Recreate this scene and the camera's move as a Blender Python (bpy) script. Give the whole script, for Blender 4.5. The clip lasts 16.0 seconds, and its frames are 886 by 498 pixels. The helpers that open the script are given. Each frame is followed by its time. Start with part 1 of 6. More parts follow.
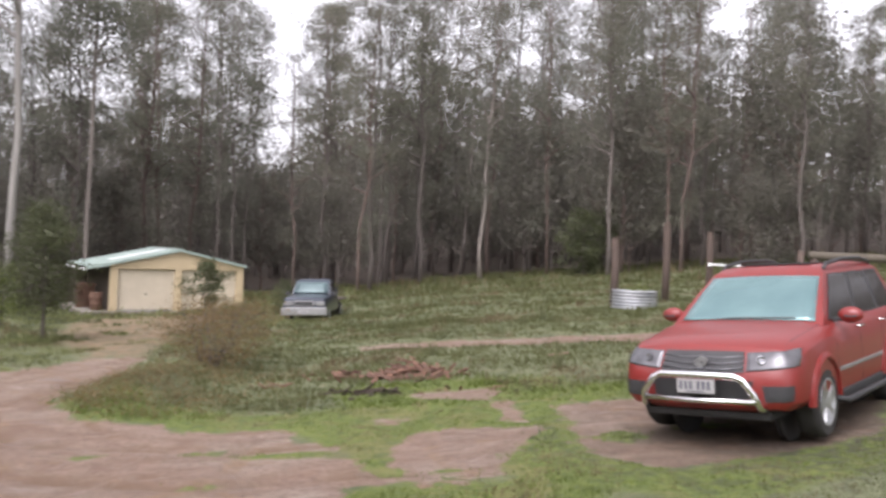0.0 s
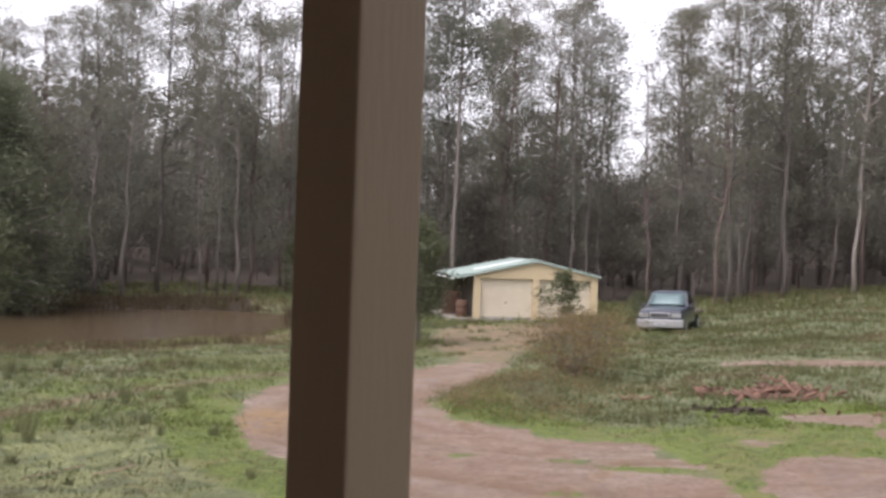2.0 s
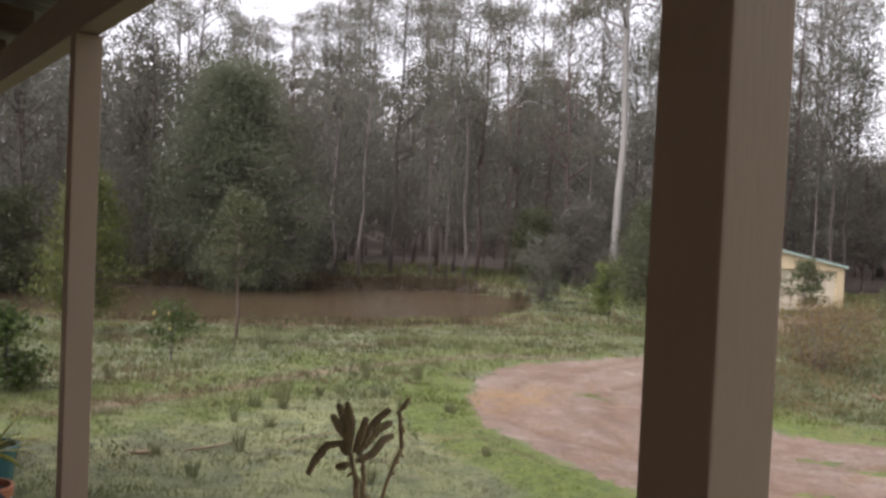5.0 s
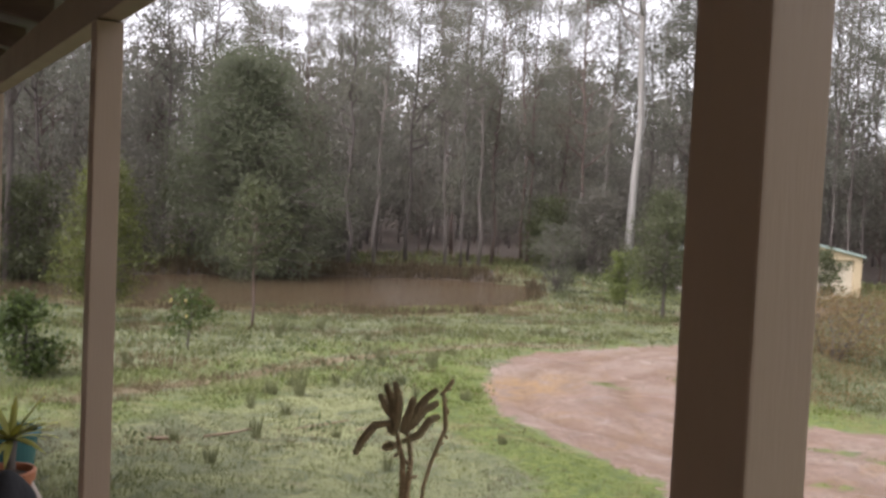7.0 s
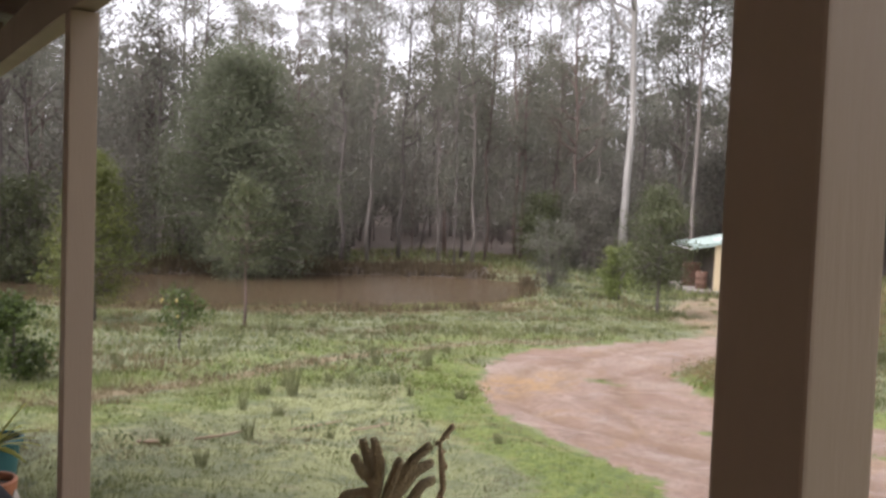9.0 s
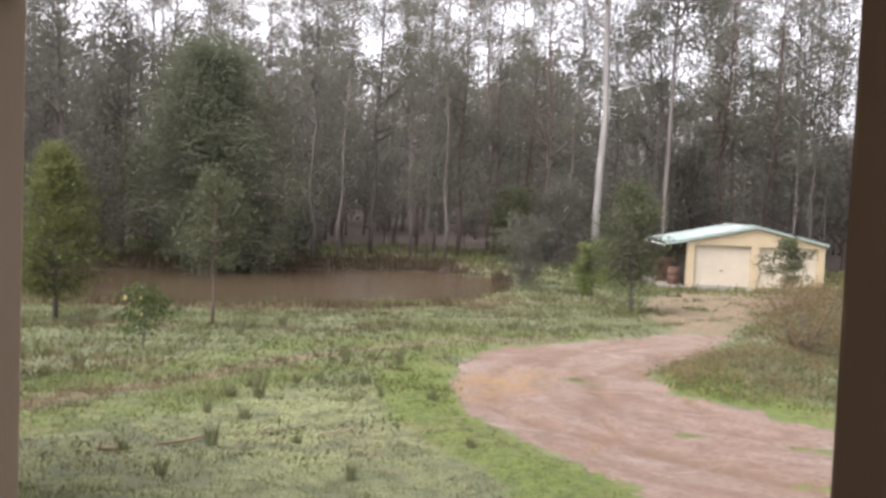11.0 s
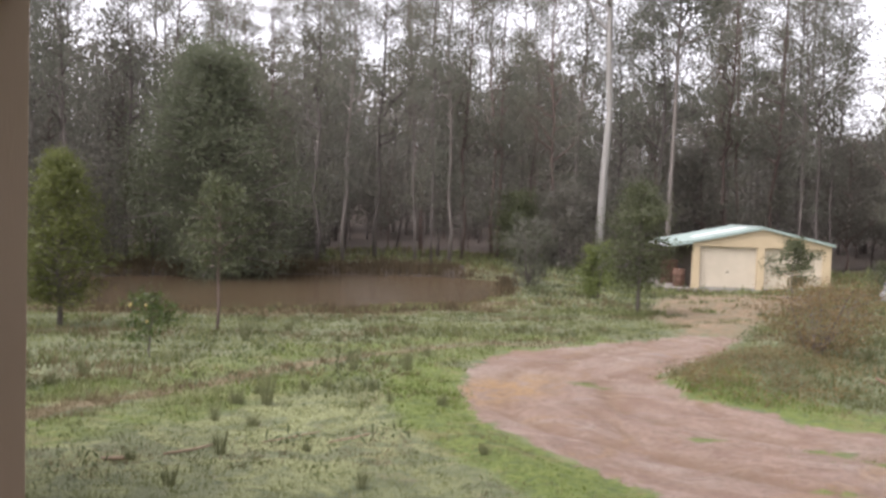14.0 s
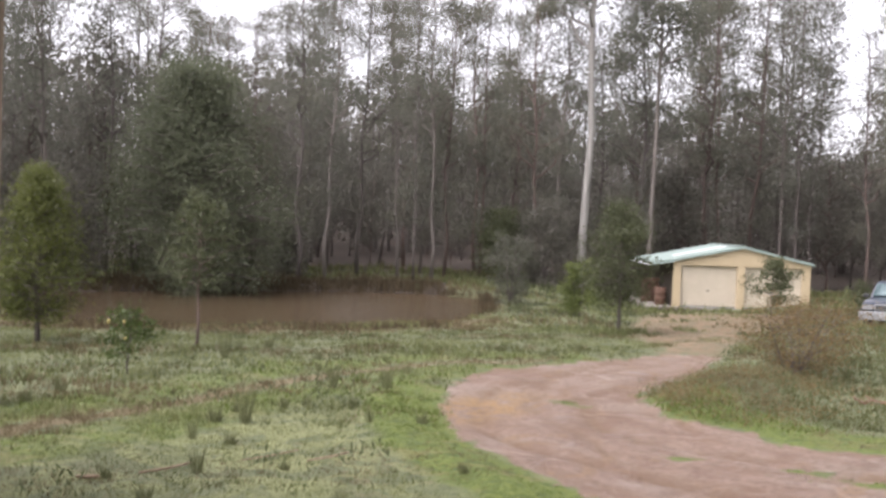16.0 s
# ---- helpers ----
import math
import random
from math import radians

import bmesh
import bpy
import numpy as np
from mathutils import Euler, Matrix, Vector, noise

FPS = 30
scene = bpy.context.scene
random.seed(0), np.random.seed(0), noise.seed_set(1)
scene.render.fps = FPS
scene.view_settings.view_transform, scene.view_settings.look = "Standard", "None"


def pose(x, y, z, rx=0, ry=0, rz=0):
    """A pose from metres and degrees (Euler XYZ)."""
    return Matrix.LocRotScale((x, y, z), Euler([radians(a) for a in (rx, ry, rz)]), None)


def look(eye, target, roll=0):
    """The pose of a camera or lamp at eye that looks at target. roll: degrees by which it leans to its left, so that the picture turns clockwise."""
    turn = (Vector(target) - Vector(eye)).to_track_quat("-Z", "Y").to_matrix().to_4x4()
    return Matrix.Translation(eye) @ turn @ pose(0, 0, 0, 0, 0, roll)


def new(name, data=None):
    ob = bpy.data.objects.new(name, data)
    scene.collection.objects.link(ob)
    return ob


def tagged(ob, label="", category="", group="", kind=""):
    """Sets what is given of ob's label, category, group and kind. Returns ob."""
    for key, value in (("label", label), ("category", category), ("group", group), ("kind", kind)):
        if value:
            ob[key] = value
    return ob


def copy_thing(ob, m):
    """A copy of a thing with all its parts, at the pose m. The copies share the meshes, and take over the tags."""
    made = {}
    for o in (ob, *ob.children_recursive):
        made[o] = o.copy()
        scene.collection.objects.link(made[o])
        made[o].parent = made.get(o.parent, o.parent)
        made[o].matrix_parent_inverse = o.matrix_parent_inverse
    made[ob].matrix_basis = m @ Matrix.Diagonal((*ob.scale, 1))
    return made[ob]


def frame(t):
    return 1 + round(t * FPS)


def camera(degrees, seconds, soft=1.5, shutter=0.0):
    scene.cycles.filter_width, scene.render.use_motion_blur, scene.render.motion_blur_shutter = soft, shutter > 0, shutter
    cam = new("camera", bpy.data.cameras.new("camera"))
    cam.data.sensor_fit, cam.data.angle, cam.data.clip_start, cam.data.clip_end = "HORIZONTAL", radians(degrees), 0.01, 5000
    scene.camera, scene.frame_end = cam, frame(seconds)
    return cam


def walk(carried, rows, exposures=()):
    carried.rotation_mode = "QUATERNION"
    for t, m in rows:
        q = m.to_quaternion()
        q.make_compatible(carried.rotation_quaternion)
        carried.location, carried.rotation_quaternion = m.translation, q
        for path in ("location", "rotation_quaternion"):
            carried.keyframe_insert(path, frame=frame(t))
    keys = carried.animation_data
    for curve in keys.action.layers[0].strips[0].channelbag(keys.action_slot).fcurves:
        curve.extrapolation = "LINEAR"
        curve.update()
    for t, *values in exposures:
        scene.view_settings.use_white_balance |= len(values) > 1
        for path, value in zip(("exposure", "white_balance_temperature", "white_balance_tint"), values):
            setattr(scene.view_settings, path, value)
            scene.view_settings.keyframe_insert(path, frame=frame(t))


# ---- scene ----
cam = camera(52.31, 16.0, soft=2.9, shutter=0.3)
PATH = [
    (0.0, pose(0.000, 0.000, 1.800, 90.008, -2.127, 0.001)),
    (0.5, pose(-0.023, -0.014, 1.808, 90.335, -2.079, 6.656)),
    (1.0, pose(-0.048, -0.043, 1.818, 90.099, -1.730, 12.070)),
    (1.5, pose(-0.084, -0.062, 1.827, 90.168, -1.854, 16.723)),
    (2.0, pose(-0.113, -0.088, 1.822, 89.855, -2.009, 22.071)),
    (2.5, pose(-0.138, -0.093, 1.815, 89.605, -2.267, 25.464)),
    (3.0, pose(-0.162, -0.105, 1.814, 89.297, -2.218, 28.011)),
    (3.5, pose(-0.182, -0.113, 1.811, 88.786, -2.322, 30.106)),
    (4.0, pose(-0.200, -0.127, 1.810, 88.839, -2.009, 32.464)),
    (4.5, pose(-0.218, -0.142, 1.810, 88.715, -2.001, 35.326)),
    (4.7, pose(-0.224, -0.143, 1.809, 88.553, -2.348, 35.872)),
    (6.8, pose(-0.247, -0.152, 1.801, 87.566, -2.523, 37.140)),
    (7.0, pose(-0.248, -0.153, 1.801, 87.560, -2.646, 37.138)),
    (7.5, pose(-0.252, -0.155, 1.801, 87.506, -2.366, 37.299)),
    (8.0, pose(-0.266, -0.139, 1.797, 87.306, -2.203, 37.172)),
    (8.5, pose(-0.304, -0.097, 1.799, 87.327, -2.128, 36.872)),
    (10.8, pose(-0.462, 0.171, 1.798, 87.210, -2.569, 35.909)),
    (11.0, pose(-0.497, 0.192, 1.829, 87.058, -2.337, 34.955)),
    (11.5, pose(-0.570, 0.238, 1.834, 87.862, -2.377, 32.680)),
    (12.0, pose(-0.604, 0.251, 1.831, 88.430, -1.540, 34.177)),
    (12.5, pose(-0.640, 0.274, 1.815, 87.284, -2.089, 34.591)),
    (13.0, pose(-0.632, 0.270, 1.813, 87.096, -1.930, 35.092)),
    (13.5, pose(-0.642, 0.278, 1.808, 87.083, -1.810, 35.218)),
    (14.0, pose(-0.633, 0.267, 1.814, 87.308, -1.790, 35.122)),
    (14.5, pose(-0.635, 0.274, 1.811, 87.423, -1.946, 35.038)),
    (15.0, pose(-0.637, 0.277, 1.818, 87.539, -1.940, 34.805)),
    (15.5, pose(-0.623, 0.286, 1.822, 87.589, -2.004, 34.691)),
    (16.0, pose(-0.610, 0.276, 1.824, 88.432, -2.146, 34.037)),
]
walk(cam, PATH, exposures=((0.0, 0.1, 6350, 20), (2.0, 0.05, 6350, 20), (3.5, -0.08, 6350, 20), (4.7, 0.02, 6350, 20), (7.0, 0.36, 6350, 20), (11.0, 0.5, 6350, 20), (12.5, 0.28, 6350, 20), (16.0, 0.3, 6350, 20)))
SKY_STRENGTH = 0.365

# ---------------------------------------------------------------- light
world = bpy.data.worlds.new("overcast_sky")
scene.world = world
world.use_nodes = True
wn = world.node_tree
wn.nodes.clear()
sky = wn.nodes.new("ShaderNodeTexSky")
sky.sky_type = 'NISHITA'
sky.sun_disc = False
sky.sun_elevation = radians(54)
sky.sun_rotation = radians(207)
sky.air_density, sky.dust_density, sky.ozone_density = 1.0, 4.0, 1.0
grey = wn.nodes.new("ShaderNodeHueSaturation")
grey.inputs["Saturation"].default_value = 0.10
wbg = wn.nodes.new("ShaderNodeBackground")
wbg.inputs["Strength"].default_value = SKY_STRENGTH
wout = wn.nodes.new("ShaderNodeOutputWorld")
wn.links.new(sky.outputs[0], grey.inputs["Color"])
wn.links.new(grey.outputs[0], wbg.inputs[0])
wn.links.new(wbg.outputs[0], wout.inputs[0])

sun_data = bpy.data.lights.new("sun", 'SUN')
sun_data.energy = 1.2
sun_data.angle = radians(50)
sun_data.color = (1.0, 0.99, 0.97)
sun_ob = new("sun", sun_data)
sun_ob.matrix_world = look((-22.7, -44.6, 69), (0, 0, 0))


# ---------------------------------------------------------------- materials
def material(name, base, dark=None, scale=6.0, rough=0.8, metal=0.0, bump=0.2, fine=60.0, bump_scale=None,
             stretch=(1, 1, 1), island=False, obj_random=0.0, coat=0.0, spec=0.5):
    """Two-scale noise colour between dark and base, with fine relief."""
    m = bpy.data.materials.new(name)
    m.use_nodes = True
    nt = m.node_tree
    b = nt.nodes["Principled BSDF"]
    b.inputs["Roughness"].default_value = rough
    b.inputs["Metallic"].default_value = metal
    b.inputs["Coat Weight"].default_value = coat
    b.inputs["Specular IOR Level"].default_value = spec
    dark = dark or tuple(v * 0.7 for v in base)
    tc = nt.nodes.new("ShaderNodeTexCoord")
    mp = nt.nodes.new("ShaderNodeMapping")
    mp.inputs["Scale"].default_value = stretch
    nt.links.new(tc.outputs["Object"], mp.inputs[0])
    n1 = nt.nodes.new("ShaderNodeTexNoise")
    n1.inputs["Scale"].default_value = scale
    n1.inputs["Detail"].default_value = 5
    n2 = nt.nodes.new("ShaderNodeTexNoise")
    n2.inputs["Scale"].default_value = fine
    n2.inputs["Detail"].default_value = 3
    nt.links.new(mp.outputs[0], n1.inputs["Vector"])
    nt.links.new(mp.outputs[0], n2.inputs["Vector"])
    add = nt.nodes.new("ShaderNodeMath")
    add.operation = 'MULTIPLY_ADD'
    add.inputs[1].default_value = 0.4
    nt.links.new(n2.outputs["Fac"], add.inputs[0])
    sc = nt.nodes.new("ShaderNodeMath")
    sc.operation = 'MULTIPLY_ADD'
    sc.inputs[1].default_value = 1.6
    sc.inputs[2].default_value = -0.5
    nt.links.new(n1.outputs["Fac"], sc.inputs[0])
    nt.links.new(sc.outputs[0], add.inputs[2])
    fac = add.outputs[0]
    if island or obj_random:
        src = nt.nodes.new("ShaderNodeNewGeometry" if island else "ShaderNodeObjectInfo")
        ra = nt.nodes.new("ShaderNodeMath")
        ra.operation = 'MULTIPLY_ADD'
        ra.inputs[1].default_value = 0.45 if island else obj_random
        nt.links.new(src.outputs["Random Per Island" if island else "Random"], ra.inputs[0])
        sub = nt.nodes.new("ShaderNodeMath")
        sub.operation = 'SUBTRACT'
        sub.inputs[1].default_value = 0.225 if island else obj_random / 2
        nt.links.new(fac, ra.inputs[2])
        nt.links.new(ra.outputs[0], sub.inputs[0])
        fac = sub.outputs[0]
    mix = nt.nodes.new("ShaderNodeMix")
    mix.data_type = 'RGBA'
    mix.inputs[6].default_value = (*dark, 1)
    mix.inputs[7].default_value = (*base, 1)
    nt.links.new(fac, mix.inputs[0])
    nt.links.new(mix.outputs[2], b.inputs["Base Color"])
    if bump:
        bn = nt.nodes.new("ShaderNodeBump")
        bn.inputs["Strength"].default_value = bump
        bn.inputs["Distance"].default_value = 0.02
        nt.links.new(n2.outputs["Fac"], bn.inputs["Height"])
        nt.links.new(bn.outputs[0], b.inputs["Normal"])
    return m


def leaf_material(name, base, dark, rough=0.45, thin=0.5):
    """Leaves: colour varies from leaf to leaf; light passes through a little."""
    m = material(name, base, dark, scale=1.2, rough=rough, bump=0, island=True, fine=9)
    b = m.node_tree.nodes["Principled BSDF"]
    b.inputs["Specular IOR Level"].default_value = 0.3
    nt = m.node_tree
    glow = nt.nodes.new("ShaderNodeBsdfTranslucent")
    both = nt.nodes.new("ShaderNodeMixShader")
    both.inputs[0].default_value = thin
    colour = b.inputs["Base Color"].links[0].from_socket
    nt.links.new(colour, glow.inputs["Color"])
    nt.links.new(b.outputs[0], both.inputs[1])
    nt.links.new(glow.outputs[0], both.inputs[2])
    nt.links.new(both.outputs[0], nt.nodes["Material Output"].inputs["Surface"])
    return m


M_POST = material("post_paint", (0.4, 0.3, 0.22), (0.36, 0.268, 0.196), scale=5, rough=0.55, bump=0.08, fine=140, stretch=(1, 1, 0.12))
M_BEAM = material("beam_paint", (0.34, 0.27, 0.20), (0.24, 0.19, 0.14), scale=4, rough=0.6, bump=0.1, fine=90)
M_RAFTER = material("rafter_wood", (0.16, 0.11, 0.08), (0.08, 0.055, 0.04), scale=5, rough=0.8, stretch=(1, 1, 4))
M_ROOFTIN = material("verandah_tin", (0.20, 0.19, 0.18), (0.13, 0.12, 0.11), scale=2, rough=0.5, metal=0.3, bump=0.05)
# house wall and verandah floor: unseen, colours picked to bounce warm light onto posts
M_WALL = material("bounce_wall_tan", (0.66, 0.53, 0.42), (0.56, 0.45, 0.36), scale=3, rough=0.75)
M_SLAB = material("concrete", (0.48, 0.395, 0.325), (0.38, 0.31, 0.25), scale=3, rough=0.9, bump=0.3)
M_SHEDSLAB = material("weathered_concrete", (0.24, 0.215, 0.185), (0.15, 0.135, 0.115), scale=3, rough=0.9, bump=0.3)
M_CREAM = material("shed_cream_steel", (0.47, 0.375, 0.24), (0.4, 0.32, 0.2), scale=1.5, rough=0.5, bump=0.05, fine=30)
M_DOORCREAM = material("roller_door_cream", (0.5, 0.44, 0.335), (0.43, 0.375, 0.285), scale=2, rough=0.5, bump=0.05)
M_ROOFGREEN = material("shed_roof_green", (0.30, 0.37, 0.33), (0.24, 0.30, 0.27), scale=1.5, rough=0.3, bump=0.05)
M_SKYLIGHT = material("fibreglass_skylight", (0.80, 0.82, 0.80), (0.68, 0.72, 0.70), scale=3, rough=0.4, bump=0.0)
# lean-to shade put into wall and post colour; also the ute tray's brown
M_SHADE_TRAY = material("lean_to_shade_and_tray_brown", (0.09, 0.07, 0.055), (0.05, 0.04, 0.03), scale=3, rough=0.9)
M_BARK_DARK = material("stringybark", (0.15, 0.127, 0.112), (0.085, 0.072, 0.064), scale=4, rough=0.95, bump=0.9, fine=28, stretch=(3, 3, 0.35), obj_random=0.5)
M_BARK_RED = material("wet_red_bark", (0.155, 0.11, 0.09), (0.078, 0.058, 0.05), scale=2.5, rough=0.9, bump=0.7, fine=24, stretch=(3, 3, 0.3), obj_random=0.5)
M_BARK_PALE = material("smooth_gum_bark", (0.23, 0.2, 0.174), (0.115, 0.096, 0.084), scale=1.6, rough=0.7, bump=0.3, fine=14, stretch=(3, 3, 0.35), obj_random=0.5)
M_BARK_WHITE = material("white_gum_bark", (0.38, 0.36, 0.33), (0.17, 0.155, 0.14), scale=1.8, rough=0.65, bump=0.3, fine=12, stretch=(4, 4, 0.3))
# haze is put into these three forest leaf colours: paler and greyer
M_LEAF_EUC = leaf_material("eucalypt_leaf", (0.205, 0.207, 0.159), (0.114, 0.117, 0.092))
M_LEAF_EUC2 = leaf_material("eucalypt_leaf_olive", (0.216, 0.212, 0.157), (0.118, 0.116, 0.090))
M_LEAF_UNDER = leaf_material("understorey_leaf", (0.206, 0.196, 0.158), (0.112, 0.106, 0.088))
M_LEAF_WATTLE = leaf_material("wattle_leaf", (0.125, 0.138, 0.07), (0.068, 0.077, 0.04))
M_LEAF_GREYWATTLE = leaf_material("soft_wattle_leaf", (0.172, 0.188, 0.118), (0.108, 0.12, 0.076))
M_LEAF_OLIVE = leaf_material("olive_needle_leaf", (0.165, 0.18, 0.055), (0.085, 0.1, 0.032))
M_LEAF_YELLOW = leaf_material("yellow_green_leaf", (0.22, 0.26, 0.08), (0.09, 0.11, 0.04))
M_LEAF_GREY = leaf_material("grey_green_leaf", (0.16, 0.16, 0.12), (0.085, 0.088, 0.066))
M_LEAF_BROWN = leaf_material("rusty_shrub_leaf", (0.25, 0.172, 0.078), (0.13, 0.094, 0.05))
M_LEAF_CITRUS = leaf_material("citrus_leaf", (0.11, 0.15, 0.045), (0.038, 0.055, 0.018), 0.3)
M_GRASS = leaf_material("grass_blade", (0.125, 0.134, 0.053), (0.081, 0.090, 0.037), 0.6)
M_GRASS_LUSH = leaf_material("lush_grass_blade", (0.132, 0.168, 0.034), (0.078, 0.108, 0.022), 0.6)
M_GRASS_PALE = leaf_material("pale_wet_grass_blade", (0.225, 0.24, 0.105), (0.15, 0.17, 0.07), 0.6)
M_GRASS_DRY = leaf_material("dry_grass_blade", (0.222, 0.180, 0.100), (0.106, 0.082, 0.048), 0.7)
M_RUSH = leaf_material("rush_blade", (0.220, 0.231, 0.116), (0.138, 0.146, 0.075), 0.6)
M_WEED = leaf_material("dark_weed_leaf", (0.125, 0.142, 0.07), (0.075, 0.088, 0.044), 0.6)
M_REED = leaf_material("dead_reed", (0.135, 0.104, 0.06), (0.068, 0.052, 0.032), 0.8)
M_RED = material("red_car_paint", (0.19, 0.019, 0.015), (0.165, 0.015, 0.0125), scale=1.5, rough=0.42, bump=0.0, coat=0.25)
M_BLACKPLASTIC = material("black_plastic", (0.035, 0.035, 0.036), (0.02, 0.02, 0.021), scale=8, rough=0.55, bump=0.1)
M_RUBBER = material("tyre_rubber", (0.035, 0.033, 0.031), (0.02, 0.019, 0.018), scale=10, rough=0.85, bump=0.3)
M_DARKALLOY = material("dark_alloy", (0.16, 0.16, 0.165), (0.1, 0.1, 0.105), scale=6, rough=0.35, metal=0.6, bump=0)
M_CHROME = material("chrome", (0.80, 0.80, 0.80), (0.72, 0.72, 0.72), scale=4, rough=0.16, metal=1.0, bump=0)
M_ALLOY = material("alloy", (0.52, 0.53, 0.54), (0.40, 0.40, 0.41), scale=6, rough=0.3, metal=0.8, bump=0)
# opaque pane: the sky's reflection is put into the teal metallic colour
M_GLASS_FRONT = material("sky_tinted_windscreen", (0.26, 0.4, 0.39), (0.15, 0.25, 0.26), scale=2.2, rough=0.15, metal=0.7, bump=0.02)
M_GLASS_DULL = material("dull_windscreen", (0.1, 0.15, 0.15), (0.06, 0.09, 0.095), scale=2, rough=0.35, metal=0.2, bump=0)
M_GLASS_DARK = material("tinted_glass", (0.030, 0.028, 0.030), (0.02, 0.02, 0.02), scale=2, rough=0.08, bump=0)
M_LAMP = material("headlight_lens", (0.16, 0.157, 0.165), (0.06, 0.06, 0.065), scale=9, rough=0.12, metal=0.3, bump=0)
M_LAMP_IN = material("headlight_bowl", (0.30, 0.30, 0.31), (0.15, 0.15, 0.16), scale=20, rough=0.2, metal=0.8, bump=0)
M_PLATE = material("plate_white", (0.36, 0.355, 0.345), (0.3, 0.295, 0.29), scale=10, rough=0.4, bump=0)
M_PLATE_INK = material("plate_ink", (0.13, 0.13, 0.15), (0.1, 0.1, 0.12), scale=10, rough=0.5, bump=0)
M_UTE = material("blue_grey_car_paint", (0.035, 0.042, 0.06), (0.022, 0.028, 0.042), scale=2, rough=0.3, bump=0, coat=0.5)
M_UTE_SILVER = material("silver_bumper_paint", (0.25, 0.25, 0.245), (0.19, 0.19, 0.187), scale=3, rough=0.4, metal=0.2, bump=0)
M_GALV = material("galvanised_iron", (0.52, 0.53, 0.54), (0.34, 0.35, 0.36), scale=3, rough=0.35, metal=0.7, bump=0.05)
M_RUST = material("rusty_timber", (0.105, 0.072, 0.056), (0.062, 0.046, 0.038), scale=4, rough=0.9, bump=0.5, stretch=(2, 2, 0.4))
M_RAIL = material("weathered_rail", (0.12, 0.1, 0.075), (0.07, 0.06, 0.045), scale=3, rough=0.9, bump=0.4)
M_BARKCHIP = material("red_bark_debris", (0.187, 0.098, 0.066), (0.093, 0.053, 0.038), scale=5, rough=0.9, bump=0.5, obj_random=0.8)
M_STICK = material("fallen_stick", (0.30, 0.22, 0.15), (0.17, 0.12, 0.08), scale=8, rough=0.9)
M_TERRA = material("terracotta", (0.50, 0.20, 0.10), (0.38, 0.15, 0.075), scale=6, rough=0.7)
M_TEAL = material("teal_glaze", (0.05, 0.16, 0.16), (0.035, 0.11, 0.115), scale=4, rough=0.25, bump=0.05)
M_SOIL = material("potting_soil", (0.06, 0.042, 0.03), (0.03, 0.022, 0.016), scale=20, rough=1.0, bump=0.6)
M_YUCCA = leaf_material("yellow_green_strap_leaf", (0.6, 0.55, 0.13), (0.3, 0.32, 0.08), 0.45)
M_PAW = material("kangaroo_paw_felt", (0.78, 0.62, 0.37), (0.48, 0.36, 0.21), scale=60, rough=1.0, bump=0.8, fine=900)
M_PAWSTEM = material("kangaroo_paw_stem", (0.72, 0.54, 0.33), (0.44, 0.31, 0.19), scale=80, rough=0.95, bump=0.6, fine=700)
M_BLACKTHING = material("black_cloth", (0.03, 0.03, 0.032), (0.015, 0.015, 0.017), scale=8, rough=0.9)
M_FIREWOOD = material("split_firewood", (0.143, 0.077, 0.050), (0.072, 0.039, 0.025), scale=6, rough=0.9, obj_random=0.6)
M_LEMON = material("lemon_peel", (0.36, 0.3, 0.1), (0.3, 0.24, 0.08), scale=20, rough=0.5)

# muddy brown, rain-stippled pond
M_WATER = bpy.data.materials.new("muddy_water")
M_WATER.use_nodes = True
wt = M_WATER.node_tree
wb = wt.nodes["Principled BSDF"]
wb.inputs["Base Color"].default_value = (0.082, 0.058, 0.033, 1)
wb.inputs["Roughness"].default_value = 0.16
wtc = wt.nodes.new("ShaderNodeTexCoord")
wno = wt.nodes.new("ShaderNodeTexNoise")
wno.inputs["Scale"].default_value = 9
wno.inputs["Detail"].default_value = 6
wbu = wt.nodes.new("ShaderNodeBump")
wbu.inputs["Strength"].default_value = 0.25
wbu.inputs["Distance"].default_value = 0.03
wt.links.new(wtc.outputs["Object"], wno.inputs["Vector"])
wt.links.new(wno.outputs["Fac"], wbu.inputs["Height"])
wt.links.new(wbu.outputs[0], wb.inputs["Normal"])


# ---------------------------------------------------------------- building tools
def mesh_of(name, verts, faces, mats, smooth=False, index=None):
    me = bpy.data.meshes.new(name)
    me.from_pydata([tuple(v) for v in verts], [], faces)
    for m in (mats if isinstance(mats, (list, tuple)) else [mats]):
        me.materials.append(m)
    if index is not None:
        me.polygons.foreach_set("material_index", index)
    if smooth:
        me.polygons.foreach_set("use_smooth", [True] * len(me.polygons))
    me.update()
    return me


def part(name, bm, mat, parent, label="", smooth=False):
    """One bmesh as one mesh object under a thing or a part."""
    me = bpy.data.meshes.new(name)
    bmesh.ops.recalc_face_normals(bm, faces=bm.faces[:])
    bm.to_mesh(me)
    bm.free()
    me.materials.append(mat)
    if smooth:
        me.polygons.foreach_set("use_smooth", [True] * len(me.polygons))
    ob = new(name, me)
    ob.parent = parent
    return tagged(ob, label)


def thing(name, m, label, category, group="", kind=""):
    ob = new(name)
    ob.empty_display_size = 0.2
    ob.matrix_world = m
    return tagged(ob, label, category, group, kind)


